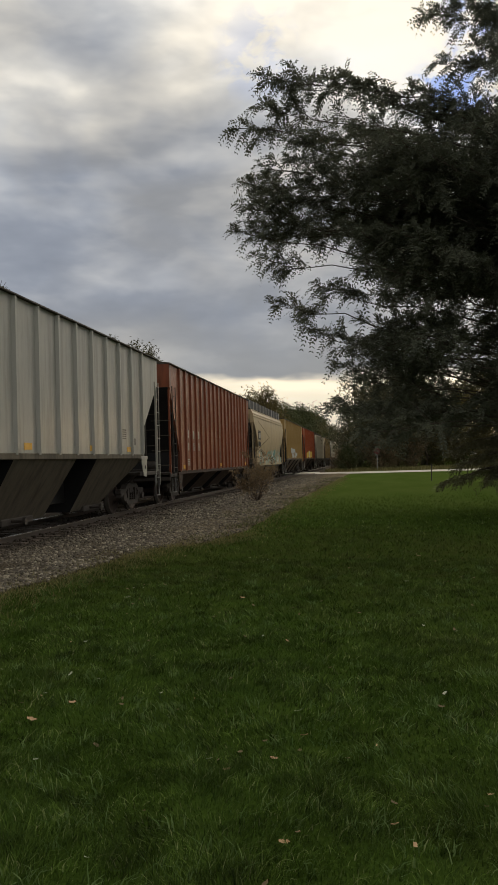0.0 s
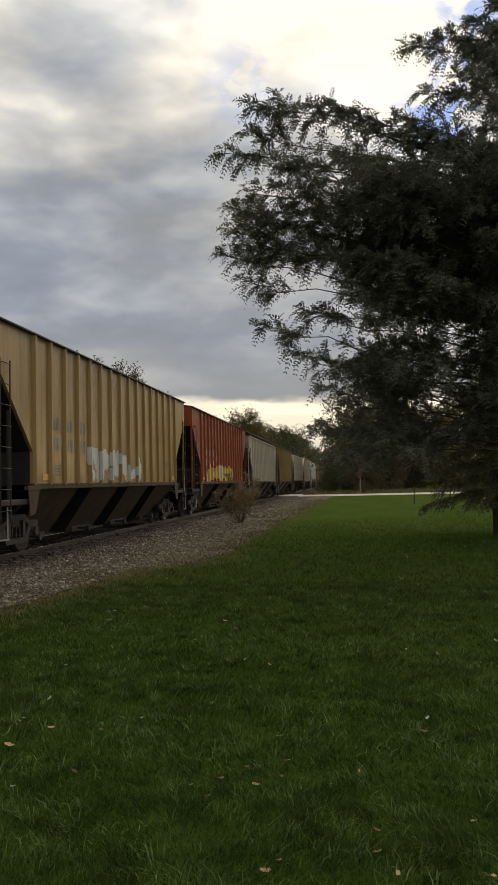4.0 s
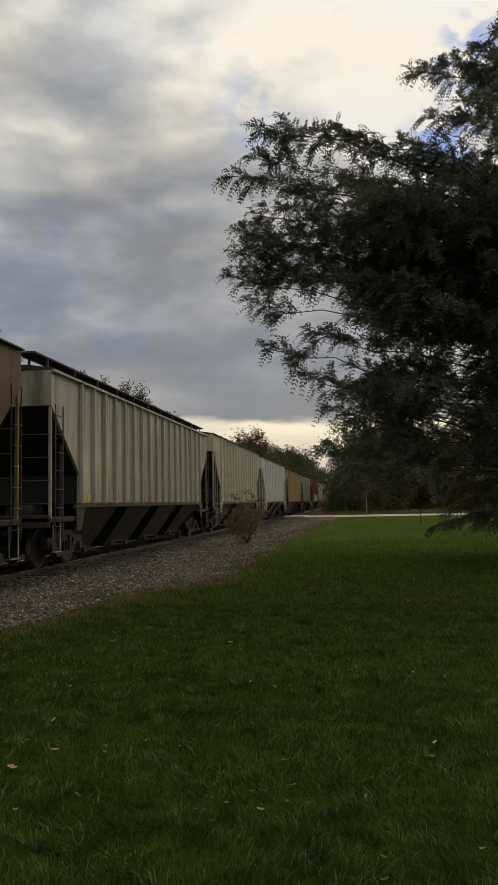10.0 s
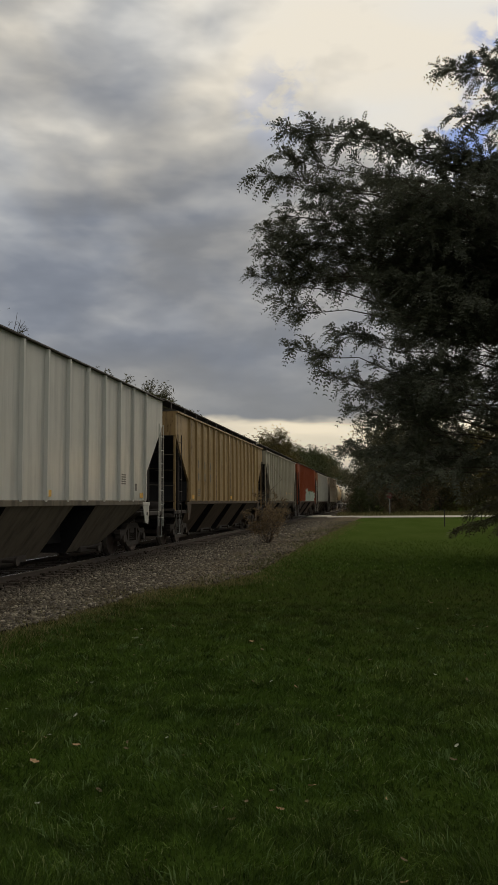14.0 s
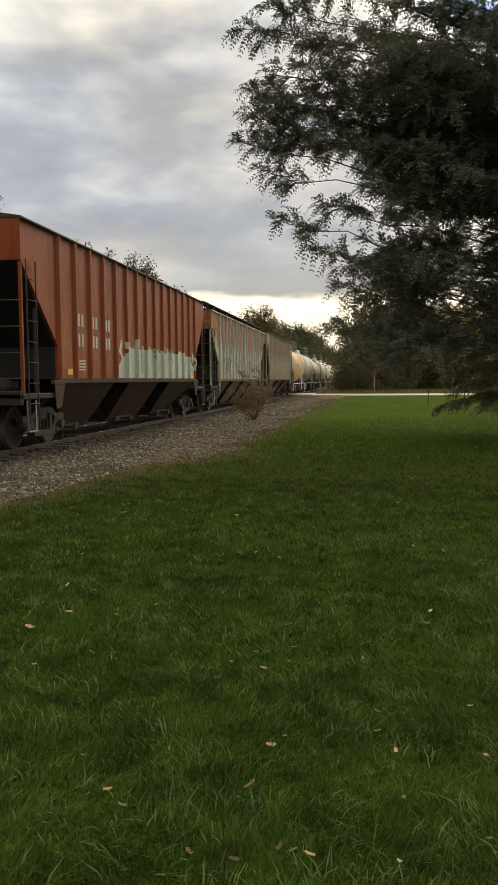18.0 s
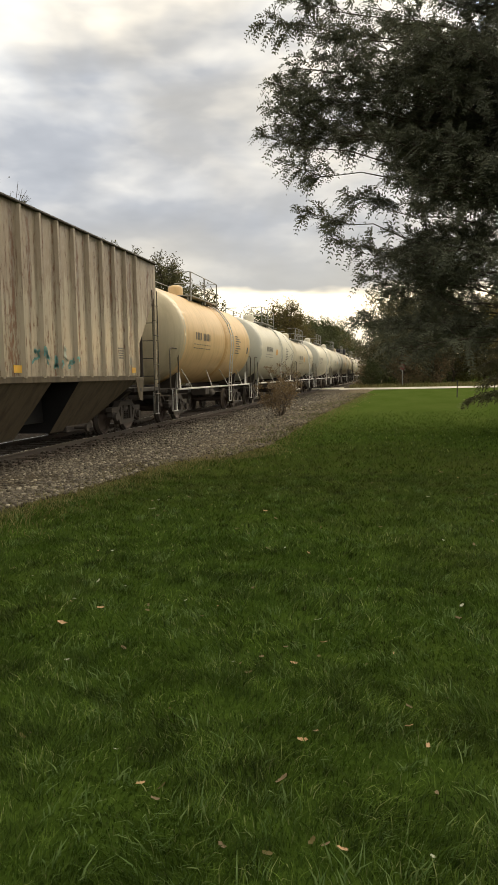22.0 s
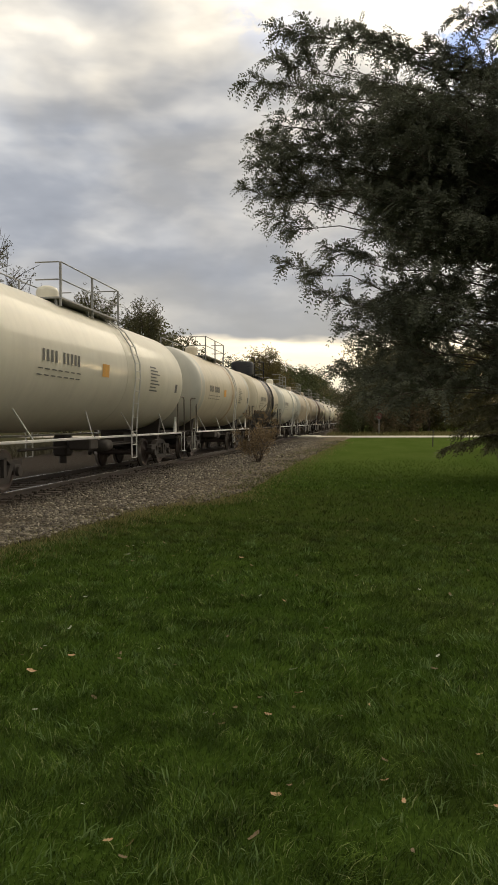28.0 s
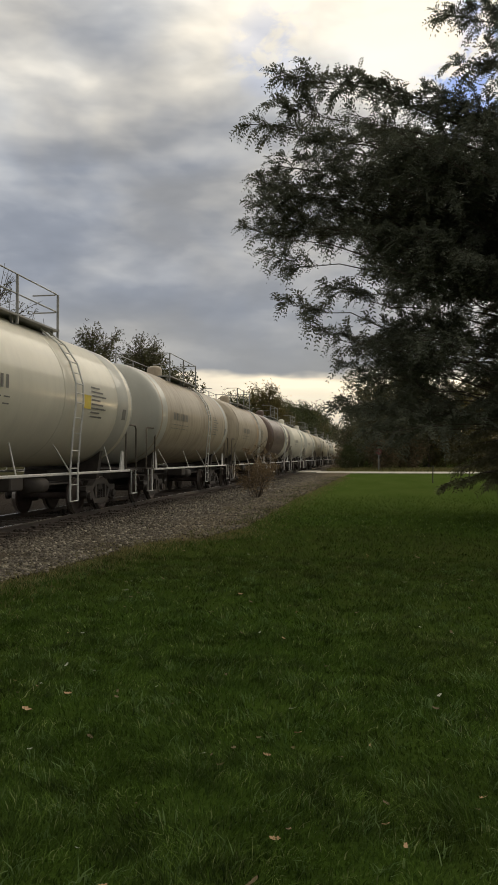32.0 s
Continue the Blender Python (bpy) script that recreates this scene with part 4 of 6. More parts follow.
        tagged(part("side_lettering", text, [M["ink"], M["pale_ink"]], car), kind="stuff")
    elif spec.get("marks", True):
        for row, z in enumerate(zs + up for up in spec.get("rows", (1.26, 0.78))):
            for k in range(3):
                bars(text, y0 + k * pitch + 0.05, z, 0.30, (0.42, 0.42), tx)
        for row in range(4):
            bars(text, y0 + 0.06, zs + 0.42 - row * 0.07, 0.035, (4, 3, 5), tx)
        if ribs:
            bars(text, ys[-2] + 0.12, zs + 0.30, 0.20, (1.4,), tx)
            for row in range(5):
                bars(text, ys[-3] + 0.12, zs + 0.70 - row * 0.06, 0.035, (5, 4, 3), tx)
        tagged(part("side_lettering", text, ink, car), kind="stuff")
        head = Shape()
        for row, z in enumerate((zc + 0.47, zc + 0.20)):
            for k in range(4 + 2 * row):
                head.box(-0.2 + k * 0.19, -0.08 + k * 0.19, -hy - 0.004, -hy, z, z + 0.17)
        tagged(part("end_lettering", head, ink, car), kind="stuff")
    if spec.get("tag"):
        graffiti(car, spec["tag"], ys, hx, zs, smooth)
    add_trucks(car, hy - 1.75)
    add_couplers(car, L / 2 - 0.42)
    return car


def graffiti(car, tag, ribs, hx, zs, smooth):
    """Sprayed paint that follows the sheets and stakes: bubble shapes with dark outlines, as small tiles."""
    y0, y1, z0, z1, fills, seed = tag[:6]
    solid = "solid" in tag
    rng = random.Random(seed)
    blobs = []
    y = y0
    while y < y1:
        w = rng.uniform(0.35, 0.8)
        pts = [(y + rng.uniform(0, w), rng.uniform(z0 + 0.1, z1 - 0.1)) for _ in range(4)]
        blobs.append((pts, rng.uniform(0.10, 0.22) * (0.55 if smooth else 0.3 if "thin" in tag else 1.0) * (1.5 if "solid" in tag else 1.0), rng.randrange(len(fills))))
        y += w * rng.uniform(0.6, 0.95) * (0.5 if "dense" in tag else 1.0)
    def seg(p, a, b):
        dx, dz = b[0] - a[0], b[1] - a[1]
        t = max(0, min(1, ((p[0] - a[0]) * dx + (p[1] - a[1]) * dz) / (dx * dx + dz * dz + 1e-9)))
        return math.hypot(p[0] - a[0] - t * dx, p[1] - a[1] - t * dz)
    s = Shape()
    if "thin" in tag and not solid:
        # loose scrawled lines that ride over the stakes
        for pts, r, col in blobs:
            line = []
            for k in range(3):
                for i in range(6):
                    t = i / 6
                    line.append((pts[k][0] * (1 - t) + pts[k + 1][0] * t + 0.06 * math.sin(9 * t + k), pts[k][1] * (1 - t) + pts[k + 1][1] * t + 0.05 * math.sin(7 * t)))
            for p, q in zip(line, line[1:]):
                d = math.hypot(q[0] - p[0], q[1] - p[1]) + 1e-6
                ny, nz = -(q[1] - p[1]) / d * r * 0.55, (q[0] - p[0]) / d * r * 0.55
                x = hx + (0.089 if min(abs((p[0] + q[0]) / 2 - v) for v in ribs) < 0.10 else 0.003)
                s.put([(x, p[0] - ny, p[1] - nz), (x, q[0] - ny, q[1] - nz), (x, q[0] + ny, q[1] + nz), (x, p[0] + ny, p[1] + nz)], [(0, 1, 2, 3)], mat=col)
        blobs = []
    c = 0.04
    ny, nz = int((y1 - y0 + 1.2) / c), int((z1 - z0) / c)
    for i in range(ny):
        py = y0 - 0.2 + (i + 0.5) * c
        near = [b for b in blobs if min(q[0] for q in b[0]) - 0.4 < py < max(q[0] for q in b[0]) + 0.4]
        out = any(abs(py - r) < 0.055 for r in ribs)
        flank = next((r for r in ribs if abs(py - (r - 0.075)) < c / 2), None)
        x = hx + (0.087 if out else 0.002)
        for j in range(nz):
            pz = z0 + (j + 0.5) * c
            hit = None
            if solid and y0 < py < y1 and pz < z1 - 0.35 + 0.30 * noise.noise((py * 0.8, 3.0, seed)) - 0.5 * max(0, abs(py - (y0 + y1) / 2) / (y1 - y0) * 2 - 0.8) * 5:
                hit = 0
            for pts, r, col in near:
                d = min(seg((py, pz), pts[k], pts[k + 1]) for k in range(3)) + 0.05 * noise.noise((py * 4, pz * 4, seed))
                if d < r:
                    hit = col if d < r * 0.72 else len(fills)
            if hit is None:
                continue
            if smooth:
                zz = [zs, zs + 0.5, zs + 1.2, zs + 1.9]
                low = pz < zs + 0.05
                xa = 1.496 if low else float(np.interp(pz - c / 2, zz, [1.36, 1.46, 1.55, 1.56])) + 0.004
                xb = 1.496 if low else float(np.interp(pz + c / 2, zz, [1.36, 1.46, 1.55, 1.56])) + 0.004
            elif flank is not None:
                # on the slanted flank of a stake
                s.put([(hx + 0.003, flank - 0.090, pz - c / 2), (hx + 0.003, flank - 0.090, pz + c / 2), (hx + 0.088, flank - 0.058, pz + c / 2), (hx + 0.088, flank - 0.058, pz - c / 2)], [(0, 3, 2, 1)], mat=hit)
                continue
            else:
                xa = xb = x
            s.put([(xa, py - c / 2, pz - c / 2), (xa, py + c / 2, pz - c / 2), (xb, py + c / 2, pz + c / 2), (xb, py - c / 2, pz + c / 2)], [(0, 1, 2, 3)], mat=hit)
    if s.f:
        part("graffiti", s, [M[k] for k in fills] + [M["g_dark"] if tag[5] % 2 else M[fills[0]]], car, "sprayed graffiti in blurred letters")


def tank(spec):
    """A tank car; the origin lies on the rail tops under its middle."""
    L = spec["length"]
    skin = PAINT[spec["paint"]]
    ends = PAINT[spec.get("ends", spec["paint"])]
    car = tagged(new("tank_car"), spec["label"], "tank car", "cars of the freight train")
    R = spec.get("radius", 1.65)
    zc = spec.get("axis", 2.87)
    hl = L / 2 - 0.72           # half length of the shell with its heads
    dome = 0.86
    trim = M["black"] if spec.get("dark") else M["white"]
    straight = hl - dome
    n = 40
    shell = Shape().spin([(-straight, R), (-straight + 0.02, R), (straight - 0.02, R), (straight, R)], 0, zc, n)
    part("tank_shell", shell, skin, car)
    for e in (-1, 1):
        prof = [(e * (straight + dome * math.sin(a)), R * 0.999 * math.cos(a) ** 0.8 if a < 1.55 else 0.001) for a in [i * math.pi / 2 / 9 for i in range(10)]]
        prof = [(e * (straight - spec.get("cap", 0.0)), R + (0.006 if spec.get("cap") else 0.0))] + prof
        part("tank_head", Shape().spin(prof, 0, zc, n), ends, car, "domed tank end")
    for y, w, mat in spec.get("bands", []):
        part("paint_band", Shape().spin([(y - w / 2, R + 0.004), (y + w / 2, R + 0.004)], 0, zc, n), PAINT[mat], car)
    for y in (spec.get("ladder_y", 1.3) - 0.62,):
        part("weld_band", Shape().spin([(y - 0.05, R + 0.001), (y - 0.03, R + 0.010), (y + 0.03, R + 0.010), (y + 0.05, R + 0.001)], 0, zc, n), skin, car)
    if spec.get("dark_belly"):
        s = Shape()
        m = 18
        for i in range(m + 1):
            a = math.pi + 0.46 + (math.pi - 0.92) * i / m
            s.v += [((R + 0.007) * math.cos(a), -straight, zc + (R + 0.007) * math.sin(a)), ((R + 0.007) * math.cos(a), straight, zc + (R + 0.007) * math.sin(a))]
        for i in range(m):
            s.f.append((2 * i, 2 * i + 1, 2 * i + 3, 2 * i + 2))
            s.s.append(True)
            s.m.append(0)
        part("belly_paint", s, PAINT["tank_black"], car, "black painted underside of the tank")
    # saddles and stub sills
    for e in (-1, 1):
        yt = e * (hl - 1.75)
        sad = Shape()
        arc = [((R + 0.02) * math.cos(a), zc + (R + 0.02) * math.sin(a)) for a in [math.pi + 0.85 + (math.pi - 1.7) * i / 8 for i in range(9)]]
        sad.prism(arc + [(1.0, 0.88), (-1.0, 0.88)], "y", yt - 0.10, yt + 0.10)
        part("saddle", sad, M["frame"], car)
        y0, y1 = sorted((e * (hl - 3.4), e * (hl + 0.30)))
        stub = Shape().box(-0.33, 0.33, y0, y1, 0.76, 1.14, 0.03)
        stub.box(-1.35, 1.35, min(e * (hl + 0.12), e * (hl + 0.30)), max(e * (hl + 0.12), e * (hl + 0.30)), 0.98, 1.10, 0.02)
        part("stub_sill", stub, M["frame"], car)
        plat = Shape().box(-1.48, 1.48, min(e * (hl - 0.62), e * (hl + 0.28)), max(e * (hl - 0.62), e * (hl + 0.28)), 1.08, 1.12)
        part("end_platform", plat, M["frame"], car)
        for side in (-1, 1):
            rail = Shape().tube([(side * 1.45, e * (hl + 0.20), 1.10), (side * 1.45, e * (hl + 0.20), 2.28), (side * 1.45, e * (hl + 0.10), 2.38), (side * 1.45, e * (hl - 0.62), 2.38), (side * 1.45, e * (hl - 0.72), 2.28), (side * 1.45, e * (hl - 0.72), 1.10)], 0.024, 6)
            part("end_handrail", rail, M["soot"] if not spec.get("dark") else M["black"], car, "bent pipe handrail at the end platform")
        for side in (-1, 1):
            st = Shape().tube([(side * 1.48, e * (hl + 0.10), 1.08), (side * 1.48, e * (hl + 0.10), 0.40), (side * 1.48, e * (hl - 0.32), 0.40), (side * 1.48, e * (hl - 0.32), 1.08)], 0.020, 6)
            st.box(side * 1.48 - 0.05, side * 1.48 + 0.05, min(e * (hl + 0.10), e * (hl - 0.32)), max(e * (hl + 0.10), e * (hl - 0.32)), 0.40, 0.42)
            part("sill_step", st, trim, car)
            gus = Shape().prism([(e * (hl - 1.12), 1.06), (e * (hl - 0.76), 1.06), (e * (hl - 0.84), 1.60), (e * (hl - 0.93), 1.64)], "x", side * 1.40 - 0.025, side * 1.40 + 0.025)
            part("bracket", gus, trim, car)
    for side in (-1, 1):
        run = Shape().box(side * 1.50 - 0.03, side * 1.50 + 0.03, -hl + 0.55, hl - 0.55, 1.045, 1.105, 0.01)
        part("side_rail", run, trim, car, "long white side handrail" if not spec.get("dark") else "")
        for k in range(4):
            y = -hl * 0.66 + hl * 1.32 * k / 3
            sgn = 1 if k % 2 else -1
            part("rail_brace", Shape().tube([(side * 1.50, y, 1.08), (side * (R * 0.72), y + 0.30 * sgn, 1.75)], 0.017, 6), trim, car)
        # ladder that follows the shell up to the platform
        lad = Shape()
        pts = []
        ly = spec.get("ladder_y", 1.3)
        for yy in (ly - 0.22, ly + 0.22):
            path = [(side * 1.60, yy, 0.45), (side * 1.60, yy, 1.2), (side * 1.66, yy, 2.0)] + [(side * (R + 0.09) * math.cos(a), yy, zc + (R + 0.09) * math.sin(a)) for a in (-0.1, 0.15, 0.45, 0.75, 1.05)]
            lad.tube(path, 0.024, 6)
            pts.append(path)
        dense = []
        for a, b in zip(pts[0], pts[0][1:]):
            for k in range(2):
                dense.append(Vector(a).lerp(Vector(b), k / 2))
        for p in dense:
            lad.tube([(p.x, ly - 0.22, p.z), (p.x, ly + 0.22, p.z)], 0.014, 5)
        part("ladder", lad, M["white"] if not spec.get("dark") else M["black"], car, "curved steel ladder up the tank side")
    # top platform, railing and fittings
    zt = zc + R
    pf = Shape()
    for side in (-1, 1):
        x0, x1 = sorted((side * 0.45, side * 1.05))
        pf.box(x0, x1, -2.5, 1.7, zt - 0.12, zt - 0.08)
        for y in (-2.4, -0.4, 1.6):
            pf.box(side * 0.9 - 0.03, side * 0.9 + 0.03, y - 0.03, y + 0.03, zt - 0.45, zt - 0.10)
    part("top_platform", pf, M["grey"] if not spec.get("dark") else M["black"], car, "grating platform on the tank top")
    rh = 1.0 if spec.get("dark") else 0.75
    railmat = M["black"] if spec.get("dark") else M["grey"]
    for side in (-1, 1):
        for y in (-2.45, -0.4, 1.65):
            part("railing_post", Shape().box(side * 1.03 - 0.025, side * 1.03 + 0.025, y - 0.018, y + 0.018, zt - 0.30, zt + rh), railmat, car)
        r = Shape()
        for z in (rh, rh * 0.45):
            r.tube([(side * 0.40, -2.45, zt + z), (side * 0.95, -2.45, zt + z), (side * 1.03, -2.37, zt + z), (side * 1.03, 1.57, zt + z), (side * 0.95, 1.65, zt + z), (side * 0.40, 1.65, zt + z)], 0.017, 6)
        part("railing", r, railmat, car)
    fit = Shape()
    if spec.get("dark"):
        prof = [(zt - 0.15, 0.74), (zt + 0.74, 0.74), (zt + 0.84, 0.66), (zt + 0.87, 0.0)]
    else:
        prof = [(zt - 0.15, 0.29), (zt + 0.34, 0.29), (zt + 0.42, 0.25), (zt + 0.47, 0.14), (zt + 0.48, 0.0)]
    v = [(r * math.cos(2 * math.pi * k / 18), r * math.sin(2 * math.pi * k / 18), z) for z, r in prof for k in range(18)]
    fit.put(v, [(i * 18 + k, i * 18 + (k + 1) % 18, (i + 1) * 18 + (k + 1) % 18, (i + 1) * 18 + k) for i in range(len(prof) - 1) for k in range(18)], True)
    part("valve_dome", fit, M["black"] if spec.get("dark") else skin, car, "capped valve housing", (0, -0.9, 0))
    man = Shape().box(-0.25, 0.25, 0.45, 0.95, zt - 0.1, zt + 0.18, 0.05)
    man.tube([(0.0, 0.7, zt + 0.1), (0.0, 0.7, zt + 0.30)], 0.06, 8)
    part("manway", man, M["grey"] if not spec.get("dark") else M["black"], car)
    part("bottom_outlet", Shape().box(-0.2, 0.2, -0.25, 0.25, 0.55, 1.12, 0.05).tube([(0, 0, 0.35), (0, 0, 0.6)], 0.10, 10), M["frame"], car)
    gear = Shape()
    gear.spin([(-0.5, 0.0), (-0.48, 0.17), (0.4, 0.17), (0.42, 0.0)], 0.45, 0.80, 12)
    gear.tube([(0.1, -hl + 3.0, 0.82), (0.1, hl - 3.0, 0.82)], 0.035, 6)
    gear.tube([(0.45, 0.4, 0.80), (0.45, hl - 3.2, 0.80)], 0.025, 6)
    gear.box(0.2, 0.8, -1.9, -1.3, 0.74, 1.06, 0.03)
    part("brake_gear", gear, M["frame"], car, at=(0.25, 1.2, 0))
    # writing as bars on the curved side, placards
    def patch(s, y0, y1, z0, z1, mat=0, lift=0.012):
        p = []
        for z in (z0, z1):
            a = math.asin(max(-1, min(1, (z - zc) / R)))
            p.append(((R + lift) * math.cos(a), zc + (R + lift) * math.sin(a)))
        s.put([(p[0][0], y0, p[0][1]), (p[0][0], y1, p[0][1]), (p[1][0], y1, p[1][1]), (p[1][0], y0, p[1][1])], [(0, 1, 2, 3)], mat=mat)
    t = Shape()
    yy = spec.get("mark_y", -straight * 0.62 - 1.0)
    for k in range(10):
        if k != 4:
            patch(t, yy + 0.3 + k * 0.21, yy + 0.3 + k * 0.21 + 0.11, zc - 0.13, zc + 0.12)
    for row in range(2):
        for k in range(7):
            patch(t, yy + 0.1 + k * 0.34, yy + 0.34 + k * 0.34, zc - 0.30 - row * 0.13, zc - 0.275 - row * 0.13)
    ry = straight * spec.get("rows_at", 0.42)
    for row in range(8):
        patch(t, ry, ry + 0.6 + 0.2 * (row % 3), zc + 0.25 - row * 0.10 - spec.get("rows_down", 0.0), zc + 0.29 - row * 0.10 - spec.get("rows_down", 0.0))
    patch(t, straight * 0.86, straight * 0.86 + 0.28, zc - 0.40, zc - 0.12)
    tagged(part("side_lettering", t, M[spec.get("ink", "worn_ink")], car), kind="stuff")
    if spec.get("placard"):
        p = Shape()
        y = spec.get("placard_y", -1.35)
        drop = spec.get("placard_down", 0.0)
        patch(p, y, y + 0.5, zc - 0.26 - drop, zc + 0.06 - drop)
        part("placard", p, M[spec["placard"]], car, "painted warning patch")
    add_trucks(car, hl - 1.75)
    add_couplers(car, L / 2 - 0.42)
    return car


# boundaries between the cars along the train, metres from the origin at the start
JOINTS = [6.0, 24.7, 43.7, 60.6, 78.8, 96.8, 116.4, 134.5, 153.8, 172.2, 190.6, 210.8, 228.1, 246.7, 265.6, 284.3, 298.7, 314.3, 328.0, 344.9, 361.4, 376.5, 389.6, 403.3, 417.7, 431.6, 445.5, 459.0, 474.0, 489.0, 504.0, 519.0, 534.0, 549.0, 564.0, 580.0]
H, T = hopper, tank
CONSIST = [
    (H, dict(paint="gray_white", ribs=14, label="light grey ribbed covered hopper car with amber reflectors", bays=3, sill=1.70, eave=4.86, reflectors=[(-3.5, 0.45), (-1.2, 0.35), (2.4, 0.35), (5.3, 0.30)])),
    (H, dict(paint="oxide", ink="pale", ribs=18, sill=1.12, eave=4.93, label="oxide red ribbed hopper car, dull and sooty", bays=4, cut=1.2)),
    (H, dict(paint="tan", ribs=0, smooth=True, sill=1.58, skirt=0.48, eave=4.55, walk_up=0.56, walkway=True, label="tan smooth-sided hopper car with graffiti along its sill", bays=3, tag=(-5.6, 5.9, 1.12, 2.2, ["g_teal", "g_pale", "g_pale", "g_orange", "g_white", "g_teal"], 6, "dense"))),
    (H, dict(paint="gold", ribs=16, eave=4.80, label="dull gold ribbed hopper car with white graffiti", bays=4, tag=(-3.2, 1.6, 1.55, 2.5, ["g_white"], 8))),
    (H, dict(paint="red", ribs=16, label="faded red ribbed hopper car with yellow and blue graffiti", ink="pale", bays=3, eave=4.78, tag=(-5.0, 2.4, 1.52, 2.4, ["g_yellow", "g_yellow", "g_blue", "g_white"], 12))),
    (H, dict(paint="dirty_white", ribs=18, walkway=True, marks=False, label="dirty white ribbed hopper car with roof walkway", bays=4)),
    (H, dict(paint="olive", sheet="olive_soot", ribs=15, marks=False, label="olive brown ribbed hopper car with rusty stakes", bays=3)),
    (H, dict(paint="dirty_white", ribs=17, walkway=True, marks=False, label="grimy white ribbed hopper car with roof walkway", bays=4)),
    (H, dict(paint="cream", ribs=15, label="cream ribbed hopper car with rust stains and dark bars of writing", bays=3, eave=4.78, ink="dark", reflectors=[(-6.3, 0.38), (-2.9, 0.34), (-0.5, 0.34), (3.4, 0.3)], reflect_up=0.06)),
    (H, dict(paint="white", ribs=13, label="clean white ribbed hopper car", bays=3)),
    (H, dict(paint="rust_brown", ribs=16, label="rust brown ribbed hopper car", bays=4, walkway=True)),
    (H, dict(paint="dirty_white", ribs=16, walkway=True, ink="dark", rows=(0.78, 0.36), label="grey white ribbed hopper car with amber reflectors", bays=3, reflect_up=0.50, reflectors=[(-6.0, 0.3), (-3.6, 0.3), (1.6, 0.32), (3.3, 0.32), (5.0, 0.3), (6.2, 0.25)])),
    (H, dict(paint="red", ribs=15, label="red ribbed hopper car with pale graffiti along its foot", ink="pale", bays=3, tag=(-2.6, 6.6, 1.52, 2.75, ["g_mint", "g_mint", "g_green", "g_white"], 22, "solid", "thin"))),
    (H, dict(paint="rusty_grey", sheet="rusty_sheet", ribs=16, walkway=True, label="grey ribbed hopper car with heavy rust from its roof edge", bays=4, tag=(-6.0, 2.2, 1.6, 3.0, ["g_white", "g_dark", "g_white"], 31, "thin"))),
    (H, dict(paint="stained", ribs=18, label="brown stained grey ribbed hopper car", bays=3, eave=4.74, tag=(0.6, 2.6, 1.6, 2.3, ["g_teal", "g_mint"], 41, "thin"))),
    (T, dict(paint="tank_yellow", ends="tank_dun", label="yellow tank car with brown rust stains and dun ends", bands=[(0.55, 0.55, "tank_rust")], cap=0.2)),
    (T, dict(paint="tank_white", ends="tank_grey", label="white tank car with grey ends", ladder_y=0.4, placard="orange", cap=0.15)),
    (T, dict(paint="tank_cream", label="cream tank car with orange patch", placard="orange", radius=1.5, axis=2.70)),
    (T, dict(paint="tank_white", ends="tank_grey", label="white tank car with pale grey ends", cap=0.95, ink="faint_ink")),
    (T, dict(paint="tank_white", ends="tank_white", label="white tank car with orange patch", placard="orange", cap=0.3)),
    (T, dict(paint="tank_cream", ends="tank_grey", label="cream tank car with a rust band under its platform", bands=[(0.82, 0.42, "tank_stain")], placard="orange", cap=0.6)),
    (T, dict(paint="tank_cream", ends="tank_cream", label="cream tank car with black band, belly and dome", dark=True, dark_belly=True, bands=[(0.7, 3.0, "tank_umber")], placard="yellow", placard_y=2.35, placard_down=0.55, rows_at=0.66, rows_down=0.45)),
    (T, dict(paint="tank_white", ends="tank_grey", label="white tank car with yellow patch", placard="yellow", placard_y=1.7, cap=1.15, ink="faint_ink")),
    (T, dict(paint="tank_tan", ends="tank_grey", label="stained tan tank car with grey end", cap=0.7, ink="faint_ink")),
    (T, dict(paint="tank_tan", label="tan tank car with rust streaks", bands=[(1.0, 0.5, "tank_stain")], ink="faint_ink")),
    (T, dict(paint="tank_brown", label="brown tank car with white band", bands=[(2.5, 2.6, "tank_white")])),
    (T, dict(paint="tank_white", label="white tank car with soot streaks")),
    (T, dict(paint="tank_white", ends="tank_grey", label="white tank car with grey ends", cap=0.4)),
    (T, dict(paint="tank_cream", label="cream tank car with faint stains")),
    (T, dict(paint="tank_white", label="white tank car with soot streaks")),
    (T, dict(paint="tank_grey", label="pale grey tank car with dark trucks")),
    (T, dict(paint="tank_white", label="white tank car with soot streaks")),
    (T, dict(paint="tank_cream", label="cream tank car with faint stains")),
    (T, dict(paint="tank_white", label="white tank car with soot streaks")),
    (T, dict(paint="tank_grey", label="pale grey tank car with dark trucks")),
]
CARS = []
for (make, spec), a, b in zip(CONSIST, JOINTS, JOINTS[1:]):
    spec["length"] = b - a
    CARS.append((make(spec), (a + b) / 2))

# ---- trees ----


